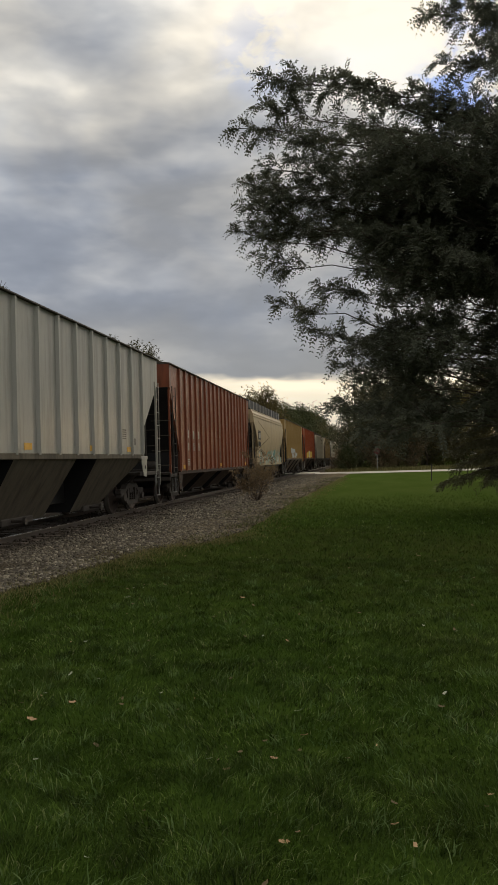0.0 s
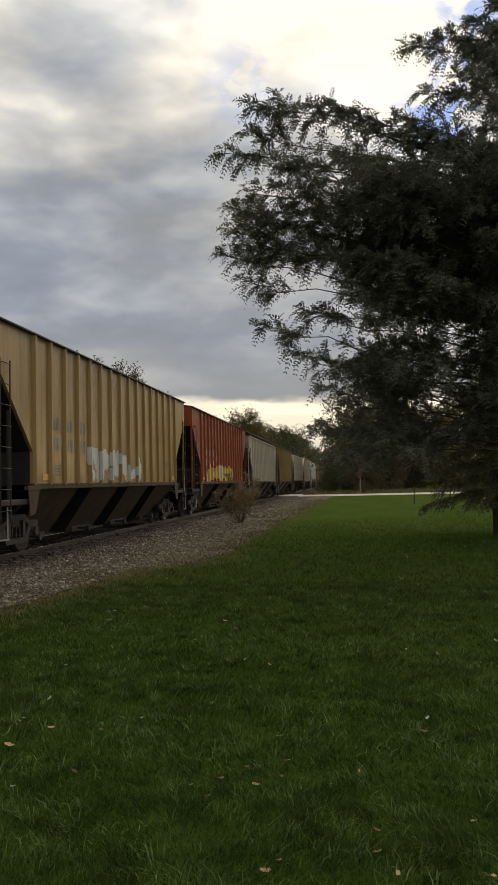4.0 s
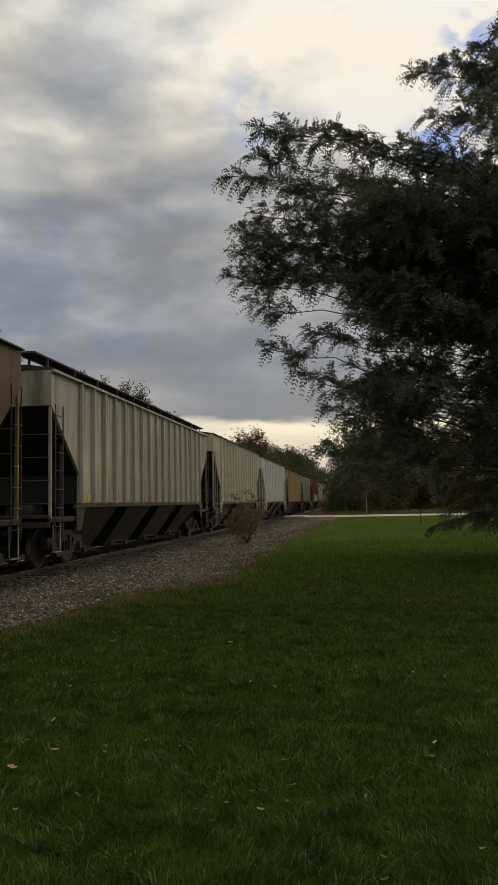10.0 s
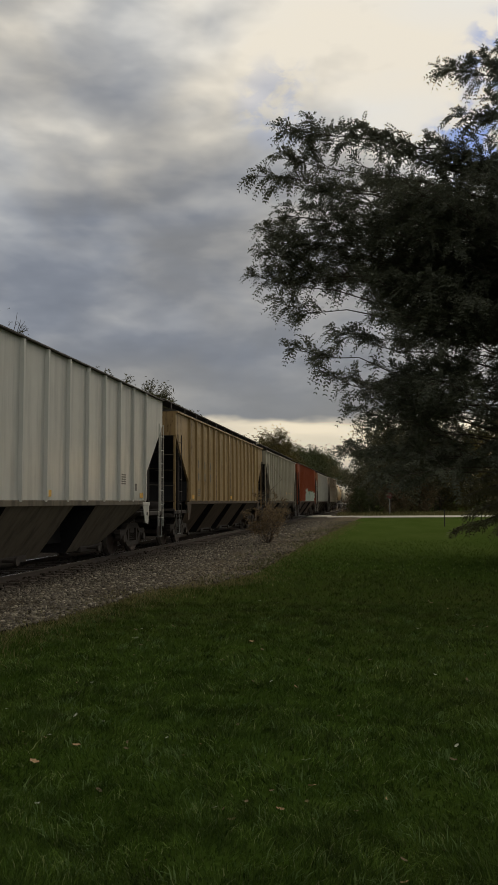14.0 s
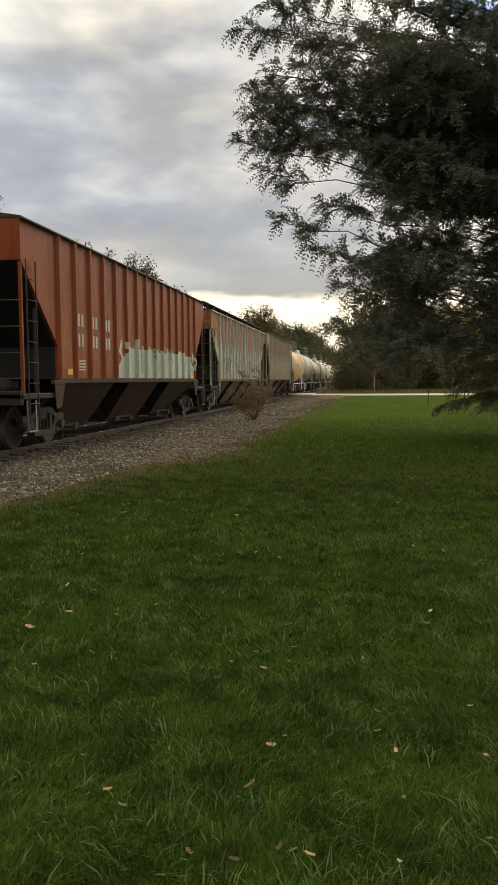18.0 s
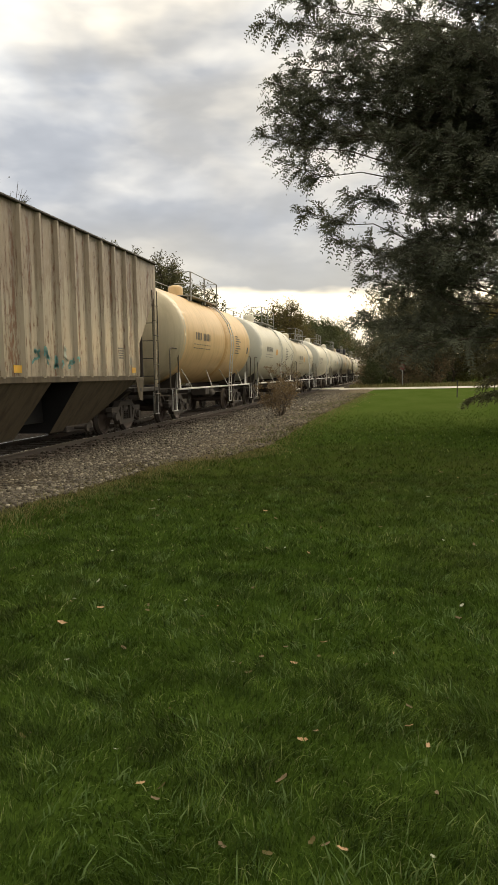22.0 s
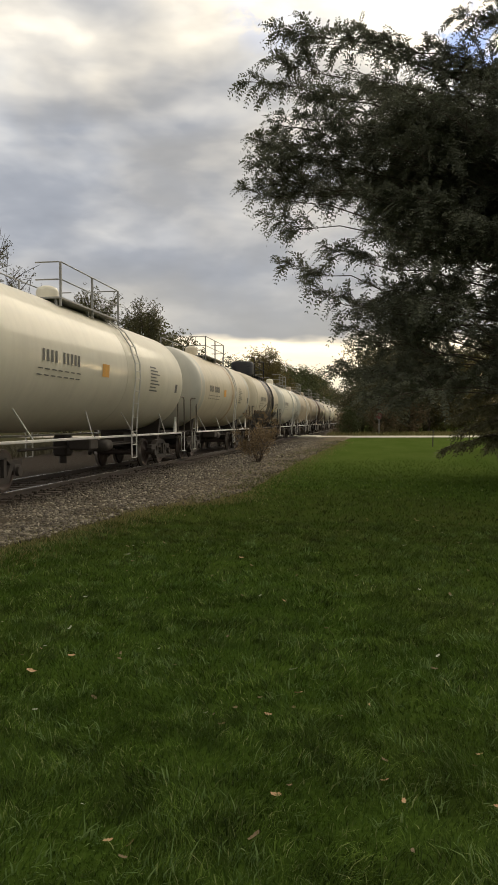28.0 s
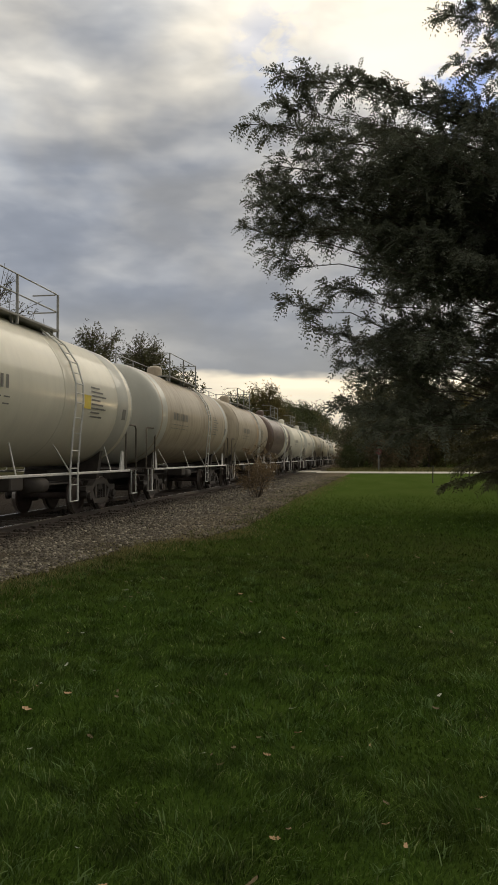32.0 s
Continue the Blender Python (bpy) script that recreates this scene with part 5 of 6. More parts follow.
def leaf_cloud(name, origins, dirs, size, mat, rng, leaflets=5, width=0.3):
    """Sprigs of paired leaflets along drooping stalks; origins and dirs are arrays, all in one mesh."""
    n = len(origins)
    o = np.asarray(origins, float)
    d = np.asarray(dirs, float)
    d /= np.linalg.norm(d, axis=1)[:, None] + 1e-9
    ref = rng.normal(size=(n, 3))
    side = np.cross(d, ref)
    side /= np.linalg.norm(side, axis=1)[:, None] + 1e-9
    length = size * rng.uniform(0.7, 1.25, n)
    verts, k = [], 0
    for i in range(leaflets):
        f = (i + 0.6) / leaflets
        base = o + d * (length * f)[:, None] + np.array([0, 0, -1.0]) * (length * 0.4 * f * f)[:, None]
        for s in (-1, 1):
            out = side * s + d * 0.75 + rng.normal(size=(n, 3)) * 0.22 + np.array([0, 0, -0.25])
            out /= np.linalg.norm(out, axis=1)[:, None]
            ll = length * 0.42 * (1.05 - 0.45 * abs(f - 0.45))
            wide = np.cross(out, rng.normal(size=(n, 3)))
            wide /= np.linalg.norm(wide, axis=1)[:, None] + 1e-9
            tip = base + out * ll[:, None]
            mid = base + out * (ll * 0.45)[:, None]
            w = wide * (ll * width * 0.5)[:, None]
            verts.append(np.stack([base, mid + w, tip, mid - w], 1))
    v = np.concatenate(verts).reshape(-1, 3)
    q = np.arange(len(v)).reshape(-1, 4)
    return big_mesh(name, v, q, mat)


def bend(a, b, sag, rng, k=7, wander=0.12):
    """A branch's line from a to b, arched, with small kinks."""
    a, b = np.array(a, float), np.array(b, float)
    span = np.linalg.norm(b - a)
    pts = []
    for i in range(k):
        t = i / (k - 1)
        p = a + (b - a) * t
        p[2] += sag * span * 4 * t * (1 - t)
        if 0 < i < k - 1:
            p += rng.normal(size=3) * wander * span / k
        pts.append(p)
    return pts


def along(pts, t):
    x = t * (len(pts) - 1)
    i = min(int(x), len(pts) - 2)
    return pts[i] + (pts[i + 1] - pts[i]) * (x - i), pts[i + 1] - pts[i]


def feathers(name, origins, dirs, rng, size, mat, pairs=7):
    """Compound leaves: leaflets in pairs along stalks that arch over and hang, all in one mesh."""
    n = len(origins)
    o, d = np.asarray(origins, float), np.asarray(dirs, float)
    d /= np.linalg.norm(d, axis=1)[:, None] + 1e-9
    down = np.array([0, 0, -1.0])
    side = np.cross(d, down) + rng.normal(size=(n, 3)) * 0.45
    side -= d * (side * d).sum(1)[:, None]
    side /= np.linalg.norm(side, axis=1)[:, None] + 1e-9
    length = size * rng.uniform(0.55, 1.2, n)
    hang = length * rng.uniform(0.25, 0.65, n)
    verts = []
    for i in range(pairs):
        f = (i + 0.5) / pairs
        base = o + d * (length * f)[:, None] + down * (hang * f * f)[:, None]
        run = d * length[:, None] + down * (hang * 2 * f)[:, None]
        run /= np.linalg.norm(run, axis=1)[:, None]
        flat = np.cross(side, run)
        for k in (-1, 1):
            out = side * k + run * 0.8 + rng.normal(size=(n, 3)) * 0.15 + down * 0.15
            out /= np.linalg.norm(out, axis=1)[:, None]
            ll = length * 0.26 * (1.1 - 0.7 * abs(f - 0.4))
            wide = np.cross(out, flat + rng.normal(size=(n, 3)) * 0.3)
            wide /= np.linalg.norm(wide, axis=1)[:, None] + 1e-9
            mid = base + out * (ll * 0.5)[:, None]
            w = wide * (ll * 0.20)[:, None]
            verts.append(np.stack([base, mid + w, base + out * ll[:, None], mid - w], 1))
    v = np.concatenate(verts).reshape(-1, 3)
    return big_mesh(name, v, np.arange(len(v)).reshape(-1, 4), mat)


def inside(x, z, ring):
    hit = False
    for (a, b), (c, d) in zip(ring, ring[1:] + ring[:1]):
        if (b > z) != (d > z) and x < (c - a) * (z - b) / (d - b) + a:
            hit = not hit
    return hit


def build_locust():
    """The large tree: feathery hanging leaves on wide, layered limbs that reach out over the lawn."""
    rng = np.random.default_rng(11)
    base = np.array([5.6, 19.6, 0.0])
    tree = tagged(new("locust_tree"), "large leafy tree with feathery drooping dark green leaves", "tree")
    wood = Shape()
    lead = [base + p for p in ((0, 0, 0), (0.05, 0.02, 1.6), (-0.1, 0.1, 3.2), (-0.25, 0.1, 5.5), (-0.1, 0.2, 8.5), (0.4, 0.2, 11.5), (0.6, 0.3, 15.5))]
    wood.tube(lead, [0.30, 0.24, 0.22, 0.19, 0.14, 0.09, 0.03], 12)
    # the longest boughs, by their tips (x, z)
    tips = [(-2.59, 11.7), (-3.35, 10.45), (-1.74, 11.3), (-0.91, 11.4), (0.0, 11.1), (-3.12, 8.95), (-3.19, 8.3), (-3.45, 7.7), (-2.78, 6.95), (-2.49, 5.7), (-1.66, 5.05), (-1.05, 2.9),
            (-0.88, 4.0), (1.03, 10.5), (1.55, 10.8), (1.57, 12.9), (2.47, 13.0), (3.12, 13.3), (3.83, 13.7), (1.85, 11.6), (-0.43, 4.75), (-1.27, 6.1), (-2.66, 10.9)]
    # outline of the crown (x, z), within which the lesser boughs end
    ring = [(-2.0, 10.75), (-2.75, 9.9), (-2.9, 8.3), (-2.8, 7.9), (-1.1, 7.4), (-0.8, 6.6), (-1.4, 5.9), (-0.5, 5.3), (-0.2, 4.2), (-0.75, 3.7), (-0.7, 2.9), (-0.3, 2.2), (0.9, 2.0),
            (1.1, 3.2), (3.5, 3.0), (8.0, 3.2), (9.8, 6.0), (9.5, 13.0), (6.0, 16.2), (3.8, 13.4), (2.4, 12.0), (2.4, 11.2), (1.5, 10.1), (0.45, 9.7), (0.0, 10.3), (-0.9, 10.8)]
    thin = [(1.8, 9.45, 0.5), (0.95, 5.4, 0.35), (1.5, 3.75, 0.75), (2.2, 3.1, 0.85), (1.9, 4.6, 0.6), (-0.2, 8.05, 0.3), (2.6, 5.0, 0.5)]
    ends = []
    for x, z in tips:
        x, z = x + 0.16, z - 0.05
        y = 19.4 + rng.uniform(-0.9, 0.9)
        ends.append((x * y / 19.4, y, 1.6 + (z - 1.6) * y / 19.4, True))
    for count, x0, x1, z0, z1 in ((40, -3.1, 1.2, 6.4, 11.0), (40, -0.2, 2.6, 4.2, 9.6), (40, 2.0, 4.6, 6.0, 13.4), (18, -0.8, 1.1, 1.9, 4.6), (18, 4.6, 9.6, 3.0, 15.5)):
        while count:
            x, z = rng.uniform(x0, x1), rng.uniform(z0, z1)
            if inside(x, z, ring) and all(math.hypot(x - a, z - b) > r for a, b, r in thin):
                y = 19.5 + rng.uniform(-2.9, 2.9) * min(1.0, 0.35 + abs(x + 3.2) / 5)
                ends.append((x * y / 19.5, y, 1.6 + (z - 1.6) * y / 19.5, False))
                count -= 1
    org, dr = [], []
    heights = [p[2] for p in lead]
    for ex, ey, ez, long_one in ends:
        end = np.array((ex, ey, ez))
        away = math.hypot(ex - base[0], ey - base[1])
        rz = max(2.3, min(14.0, ez - 0.29 * away))
        root = np.array([np.interp(rz, heights, [p[k] for p in lead]) for k in range(3)])
        limb = bend(root, end, 0.015, rng, 9, 0.11)
        span = np.linalg.norm(end - root)
        wood.tube(limb, [max(0.008, 0.0052 * span * (1 - i / 8.0) ** 1.3 + 0.006) for i in range(9)], 6)
        reach = min(0.5, (1.5 if long_one else 1.9) / span)
        subs = 12 if long_one else 10
        for k in range(subs + 6):
            # side shoots, shorter towards the tip, and a few on the bough's inner half
            t = 1.0 - reach * (k / subs) ** 0.9 if k < subs else rng.uniform(0.18, 1.0 - reach)
            p, d = along(limb, t)
            if k >= subs and (p[0] < -0.4 or (p[2] < 5.5 and k % 2)):
                continue
            d = d / np.linalg.norm(d)
            flank = np.cross(d, (0, 0, 1.0))
            out = d * rng.uniform(0.5, 1.0) + flank * (1 if k % 2 else -1) * rng.uniform(0.1, 0.9) + np.array([0, 0, rng.uniform(-0.45, 1.0)])
            out /= np.linalg.norm(out)
            ln = (0.14 + (0.5 if long_one else 0.72) * min(1.0, k / subs) ** 0.8) * rng.uniform(0.6, 1.25)
            sub = bend(p, p + out * ln, 0.06, rng, 5)
            wood.tube(sub, [0.012, 0.010, 0.008, 0.006, 0.004], 4)
            for j in range(int(6 + ln * 16) if p[2] > 5.0 else int(6 + ln * 13)):
                q, e = along(sub, rng.uniform(0.1, 1.0))
                h = e / (np.linalg.norm(e) + 1e-9) * 0.9 + rng.normal(size=3) * 0.42
                h[2] += rng.uniform(-0.5, 0.4)
                org.append(q)
                dr.append(h)
    part("trunk", wood, M["bark"], tree, "dark trunk and limbs")
    crown = new("crown", feathers("crown", org, dr, rng, 0.40, M["locust"], 6))
    crown.parent = tree


def build_spruce():
    """The conifer under the large tree: flat, layered boughs on a bare lower stem."""
    rng = np.random.default_rng(5)
    x, y = 3.95, 21.3
    tree = tagged(new("spruce_tree"), "dark conifer with flat layered boughs above a bare lower trunk", "tree")
    wood = Shape().tube([(x, y, -0.05), (x - 0.02, y, 0.7), (x - 0.06, y, 2.0), (x, y, 5.0), (x, y, 8.2)], [0.20, 0.165, 0.15, 0.10, 0.02], 10)
    org, dr = [], []
    z = 1.25
    while z < 8.0:
        r = 2.05 * (1 - (z - 1.0) / 7.6) ** 0.8
        for k in range(7):
            a = 2 * math.pi * (k + rng.uniform(-0.3, 0.3)) / 7 + z * 2.1
            ln = r * rng.uniform(0.75, 1.1)
            tip = np.array([x + math.cos(a) * ln, y + math.sin(a) * ln, z - 0.22 * ln + rng.uniform(-0.1, 0.1)])
            limb = bend((x, y, z), tip, 0.06, rng, 6, 0.08)
            wood.tube(limb, [0.03, 0.025, 0.02, 0.014, 0.01, 0.005], 5)
            for j in range(int(60 * ln / 2)):
                q, e = along(limb, rng.uniform(0.2, 1.0))
                e = e / np.linalg.norm(e)
                s = np.cross(e, (0, 0, 1)) * rng.choice([-1, 1])
                g = e * rng.uniform(0.4, 1.0) + s * rng.uniform(0.3, 1.0) + np.array([0, 0, -0.22])
                org.append(q + s * rng.uniform(0, 0.22))
                dr.append(g)
        z += 0.42
    part("trunk", wood, M["bark"], tree, "straight brown trunk")
    crown = new("crown", leaf_cloud("crown", org, dr, 0.30, M["needle"], rng, 6, 0.20))
    crown.parent = tree


def tree_meshes(seed, height, spread, leaf, count, bare=0.0, low=0.25):
    """Wood and crown of a broadleaved tree; bare: how far the upper twigs stand out without leaves."""
    rng = np.random.default_rng(seed)
    wood = Shape()
    top = np.array([rng.normal() * 0.2, rng.normal() * 0.2, height * 0.86])
    lead = bend((0, 0, -0.1), top, 0.0, rng, 7, 0.16)
    r0 = 0.018 * height
    wood.tube(lead, [r0, r0 * 0.9, r0 * 0.75, r0 * 0.6, r0 * 0.45, r0 * 0.28, r0 * 0.1], 7)
    org, dr = [], []
    limbs = 17
    for k in range(limbs):
        t = low + (0.97 - low) * k / (limbs - 1)
        p, _ = along(lead, t)
        a = k * 2.4 + rng.uniform(-0.5, 0.5)
        reach = spread * (math.sin(math.pi * min(1, (t - low) / (1 - low) * 0.75 + 0.22)) ** 0.8) * rng.uniform(0.65, 1.15)
        tip = p + np.array([math.cos(a) * reach, math.sin(a) * reach, height * rng.uniform(0.08, 0.24)])
        limb = bend(p, tip, -0.04, rng, 6, 0.16)
        wood.tube(limb, [r0 * 0.4, r0 * 0.3, r0 * 0.22, r0 * 0.16, r0 * 0.1, 0.012], 5)
        for j in range(7):
            q, e = along(limb, rng.uniform(0.35, 1.0))
            g = e / np.linalg.norm(e) + rng.normal(size=3) * 0.6 + np.array([0, 0, 0.35])
            g /= np.linalg.norm(g)
            ln = rng.uniform(0.09, 0.19) * height
            twig = bend(q, q + g * ln, 0.06, rng, 4, 0.08)
            wood.tube(twig, [r0 * 0.1, r0 * 0.08, 0.014, 0.008], 4)
            for m in range(count):
                tt = rng.uniform(0.0, 1.0 - bare * 0.55) if rng.uniform() > 0.12 else rng.uniform(0, 1)
                w, e2 = along(twig, tt)
                org.append(w + rng.normal(size=3) * leaf * (0.9 - 0.5 * bare))
                dr.append(rng.normal(size=3) + np.array([0, 0, -0.2]))
    return wood.mesh("trunk"), leaf_cloud("crown", org, dr, leaf, M["leaf_far"], rng, 2, 0.62)


def plant_tree(meshes, x, y, scale, turn, label, mat, name="tree"):
    tree = tagged(new(name), label, "tree")
    part("trunk", meshes[0], M["bark"], tree)
    part("crown", meshes[1], mat, tree)
    tree.matrix_basis = Matrix.LocRotScale((x, y, 0), Euler((0, 0, turn)), Vector((scale, scale, scale)))
    return tree


def build_trees():
    build_locust()
    build_spruce()
    full = [tree_meshes(31 + k, 10.0, 3.6, 0.58, 22, 0.0, 0.06) for k in range(3)]
    bare = tree_meshes(63, 8.6, 2.6, 0.16, 12, 0.2, 0.2)
    airy = [tree_meshes(51 + k, 9.0, 2.4, 0.28, 52, 0.4, 0.15) for k in range(2)]
    # behind the train
    plant_tree(bare, -14.5, 26.8, 1.0, 0.4, "sparse young tree with few dark leaves", M["leaf_olive"])
    plant_tree(airy[1], -14.2, 37.5, 0.90, 1.9, "slender tree with thinning leaves behind the track", M["leaf_olive"])
    plant_tree(airy[0], -14.6, 47.0, 0.95, 3.0, "slender tree with bare top twigs behind the track", M["leaf_olive"])
    plant_tree(full[0], -15.6, 51.5, 0.84, 0.9, "bushy olive green tree beyond the track", M["leaf_olive"])
    plant_tree(full[1], -15.6, 59.5, 0.80, 2.2, "bushy olive green tree beyond the track", M["leaf_olive"])
    plant_tree(airy[1], -13.7, 101.0, 1.23, 4.2, "airy tree standing out of the far wood", M["leaf_gold"])
    rng = random.Random(9)
    # far wood along the track and behind the road
    spots = [(-22 + rng.uniform(-3, 3), 104 + 9 * k + rng.uniform(-3, 3), rng.uniform(0.85, 1.15)) for k in range(8)]
    spots += [(-16.5 - rng.uniform(0, 3.5) - 0.012 * 13 * k, 112 + 13 * k + rng.uniform(-4, 4), (1.0 + 0.06 * k) * rng.uniform(0.88, 1.12)) for k in range(17)]
    spots += [(1.5 + 4.2 * k + rng.uniform(-1.0, 1.5), 122 + rng.uniform(-8, 10), rng.uniform(0.9, 1.3)) for k in range(6)]
    spots += [(16 + 5 * k + rng.uniform(-2, 2), 100 + rng.uniform(-8, 10), rng.uniform(0.9, 1.4)) for k in range(2)]
    spots += [(-30 - 6 * k, 70 + 13 * k + rng.uniform(-3, 3), rng.uniform(0.7, 1.0)) for k in range(5)]
    spots += [(-34 + 5.5 * k + rng.uniform(-1, 1), 492 + rng.uniform(-6, 6), rng.uniform(1.9, 2.4)) for k in range(9)]
    for k, (x, y, sc) in enumerate(spots):
        plant_tree(full[k % 3], x, y, sc, rng.uniform(0, 6.28), "dense dusky green tree of the far wood", M["leaf_far"] if rng.random() > 0.2 else M["leaf_gold"])
    for x, y, sc in ((0.8, 93, 1.0), (3.6, 97, 1.15), (-1.2, 104, 1.15), (7.2, 99, 0.95), (11.5, 103, 1.1), (5.4, 108, 1.25)):
        plant_tree(full[int(y) % 3], x, y, sc, x, "dense dark green tree beyond the road", M["needle"])
    plant_tree(full[2], 7.0, 40.0, 0.62, 1.0, "small tree with dull golden leaves", M["leaf_gold"])
    shrub = tree_meshes(71, 3.0, 1.6, 0.30, 16, 0.3, 0.05)
    for x, y, sc, mat in ((1.2, 93, 1.2, "leaf_brown"), (4.6, 96, 1.35, "leaf_brown"), (-2.6, 90, 0.95, "leaf_far"), (-3.4, 92, 0.8, "leaf_brown"), (9.5, 100, 1.3, "leaf_gold"), (13.5, 98, 1.2, "leaf_far"), (7.0, 104, 1.4, "leaf_far"), (-1.2, 101, 1.5, "leaf_far")):
        plant_tree(shrub, x, y, sc, x, "withered brown shrub beyond the road" if mat == "leaf_brown" else "green shrub beyond the road", M[mat], "shrub")


def build_sapling():
    rng = np.random.default_rng(3)
    wood, org, dr = Shape(), [], []
    for k in range(13):
        a = k * 2.4
        h = 3.1 if k == 0 else rng.uniform(0.8, 2.1)
        lean = 0.12 if k == 0 else rng.uniform(0.2, 0.95)
        stem = bend((0, 0, -0.03), (math.cos(a) * lean, math.sin(a) * lean, h), 0.0, rng, 6, 0.25)
        wood.tube(stem, [0.018, 0.014, 0.010, 0.007, 0.005, 0.003], 5)
        for j in range(9):
            q, e = along(stem, rng.uniform(0.25, 1.0))
            g = rng.normal(size=3) * 0.7 + np.array([0, 0, 0.6])
            tw = bend(q, q + g / np.linalg.norm(g) * rng.uniform(0.18, 0.48), 0, rng, 3, 0.2)
            wood.tube(tw, [0.006, 0.005, 0.003], 4)
            for m in range(9 if q[2] < 1.8 else 3):
                w, _ = along(tw, rng.uniform(0.2, 1))
                org.append(w + rng.normal(size=3) * 0.03)
                dr.append(rng.normal(size=3))
    t = tagged(new("sapling"), "thin sapling with withered brown leaves beside the ballast", "sapling")
    t.location = (-4.3, 28.6, 0.02)
    part("stem", wood, M["twig"], t)
    c = new("leaves", leaf_cloud("leaves", org, dr, 0.17, M["leaf_brown"], rng, 2, 0.5))
    c.parent = t


def build_posts():
    p = Shape().tube([(0, 0, -0.2), (0.01, 0, 0.5), (0.03, 0, 1.06)], [0.035, 0.033, 0.030], 7).box(-0.045, 0.05, -0.03, 0.03, 0.98, 1.07, 0.01)
    tagged(part("stake", p, M["post"], at=(3.81, 48.3, 0)), "thin dark stake standing in the lawn", "stake")
    sign = tagged(new("road_sign"), "red octagonal road sign on a pale post beside the road", "sign")
    sign.location = (0.88, 86.5, 0)
    part("post", Shape().box(-0.05, 0.05, -0.04, 0.04, -0.2, 2.55, 0.012), M["grey"], sign, "pale wooden post")
    eight = [(0.34 * math.cos(math.pi * (k + 0.5) / 4), 2.2 + 0.34 * math.sin(math.pi * (k + 0.5) / 4)) for k in range(8)]
    part("sign_board", Shape().prism(eight, "y", -0.056, -0.044), M["sign_red"], sign, "red sign board")


build_trees()
build_sapling()
build_posts()

# ---- grass, stones and fallen leaves ----


def blades(name, xy, height, width, mat, rng, z=None, lean=0.5):
    n = len(xy)
    a = rng.uniform(0, 2 * np.pi, n)
    h = height * rng.uniform(0.5, 1.25, n)
    w = width * rng.uniform(0.7, 1.3, n)
    bx, by = np.cos(a), np.sin(a)
    l = rng.uniform(0.1, lean, n) * h
    # neighbours lean much the same way, as the mower and the wind left them
    la = 2.4 * np.sin(1.3 * xy[:, 0] + 0.8 * xy[:, 1]) + 2.0 * np.sin(1.1 * xy[:, 1] - 1.9 * xy[:, 0] + 1.0) + 1.6 * np.sin(6.1 * xy[:, 0] + 4.3 * xy[:, 1]) + rng.normal(size=n) * 1.3
    lx, ly = np.cos(la) * l, np.sin(la) * l
    z0 = np.zeros(n) - 0.004 if z is None else z
    x, y = xy[:, 0], xy[:, 1]
    p = [np.stack([x - bx * w, y - by * w, z0], 1), np.stack([x + bx * w, y + by * w, z0], 1),
         np.stack([x + bx * w * 0.75 + lx * 0.4, y + by * w * 0.75 + ly * 0.4, z0 + h * 0.6], 1), np.stack([x - bx * w * 0.75 + lx * 0.4, y - by * w * 0.75 + ly * 0.4, z0 + h * 0.6], 1),
         np.stack([x + bx * w * 0.15 + lx * 1.25, y + by * w * 0.15 + ly * 1.25, z0 + h * 0.95], 1), np.stack([x - bx * w * 0.15 + lx * 1.25, y - by * w * 0.15 + ly * 1.25, z0 + h * 0.95], 1)]
    v = np.stack(p, 1).reshape(-1, 3)
    k = np.arange(n)[:, None] * 6
    q = np.concatenate([k + [0, 1, 2, 3], k + [3, 2, 4, 5]])
    return big_mesh(name, v, q, mat)


def scatter(rng, y0, y1, density, left, right):
    """Points on the lawn between two distances, over a wedge a little wider than the view."""
    w0, w1 = (right + left) * y1 + 1.6, 0
    n = int(density * (y1 - y0) * w0)
    y = rng.uniform(y0, y1, n)
    x = rng.uniform(-left * y1 - 0.8, right * y1 + 0.8, n)
    keep = (x > -left * y - 0.8) & (x < right * y + 0.8)
    return np.stack([x[keep], y[keep]], 1)


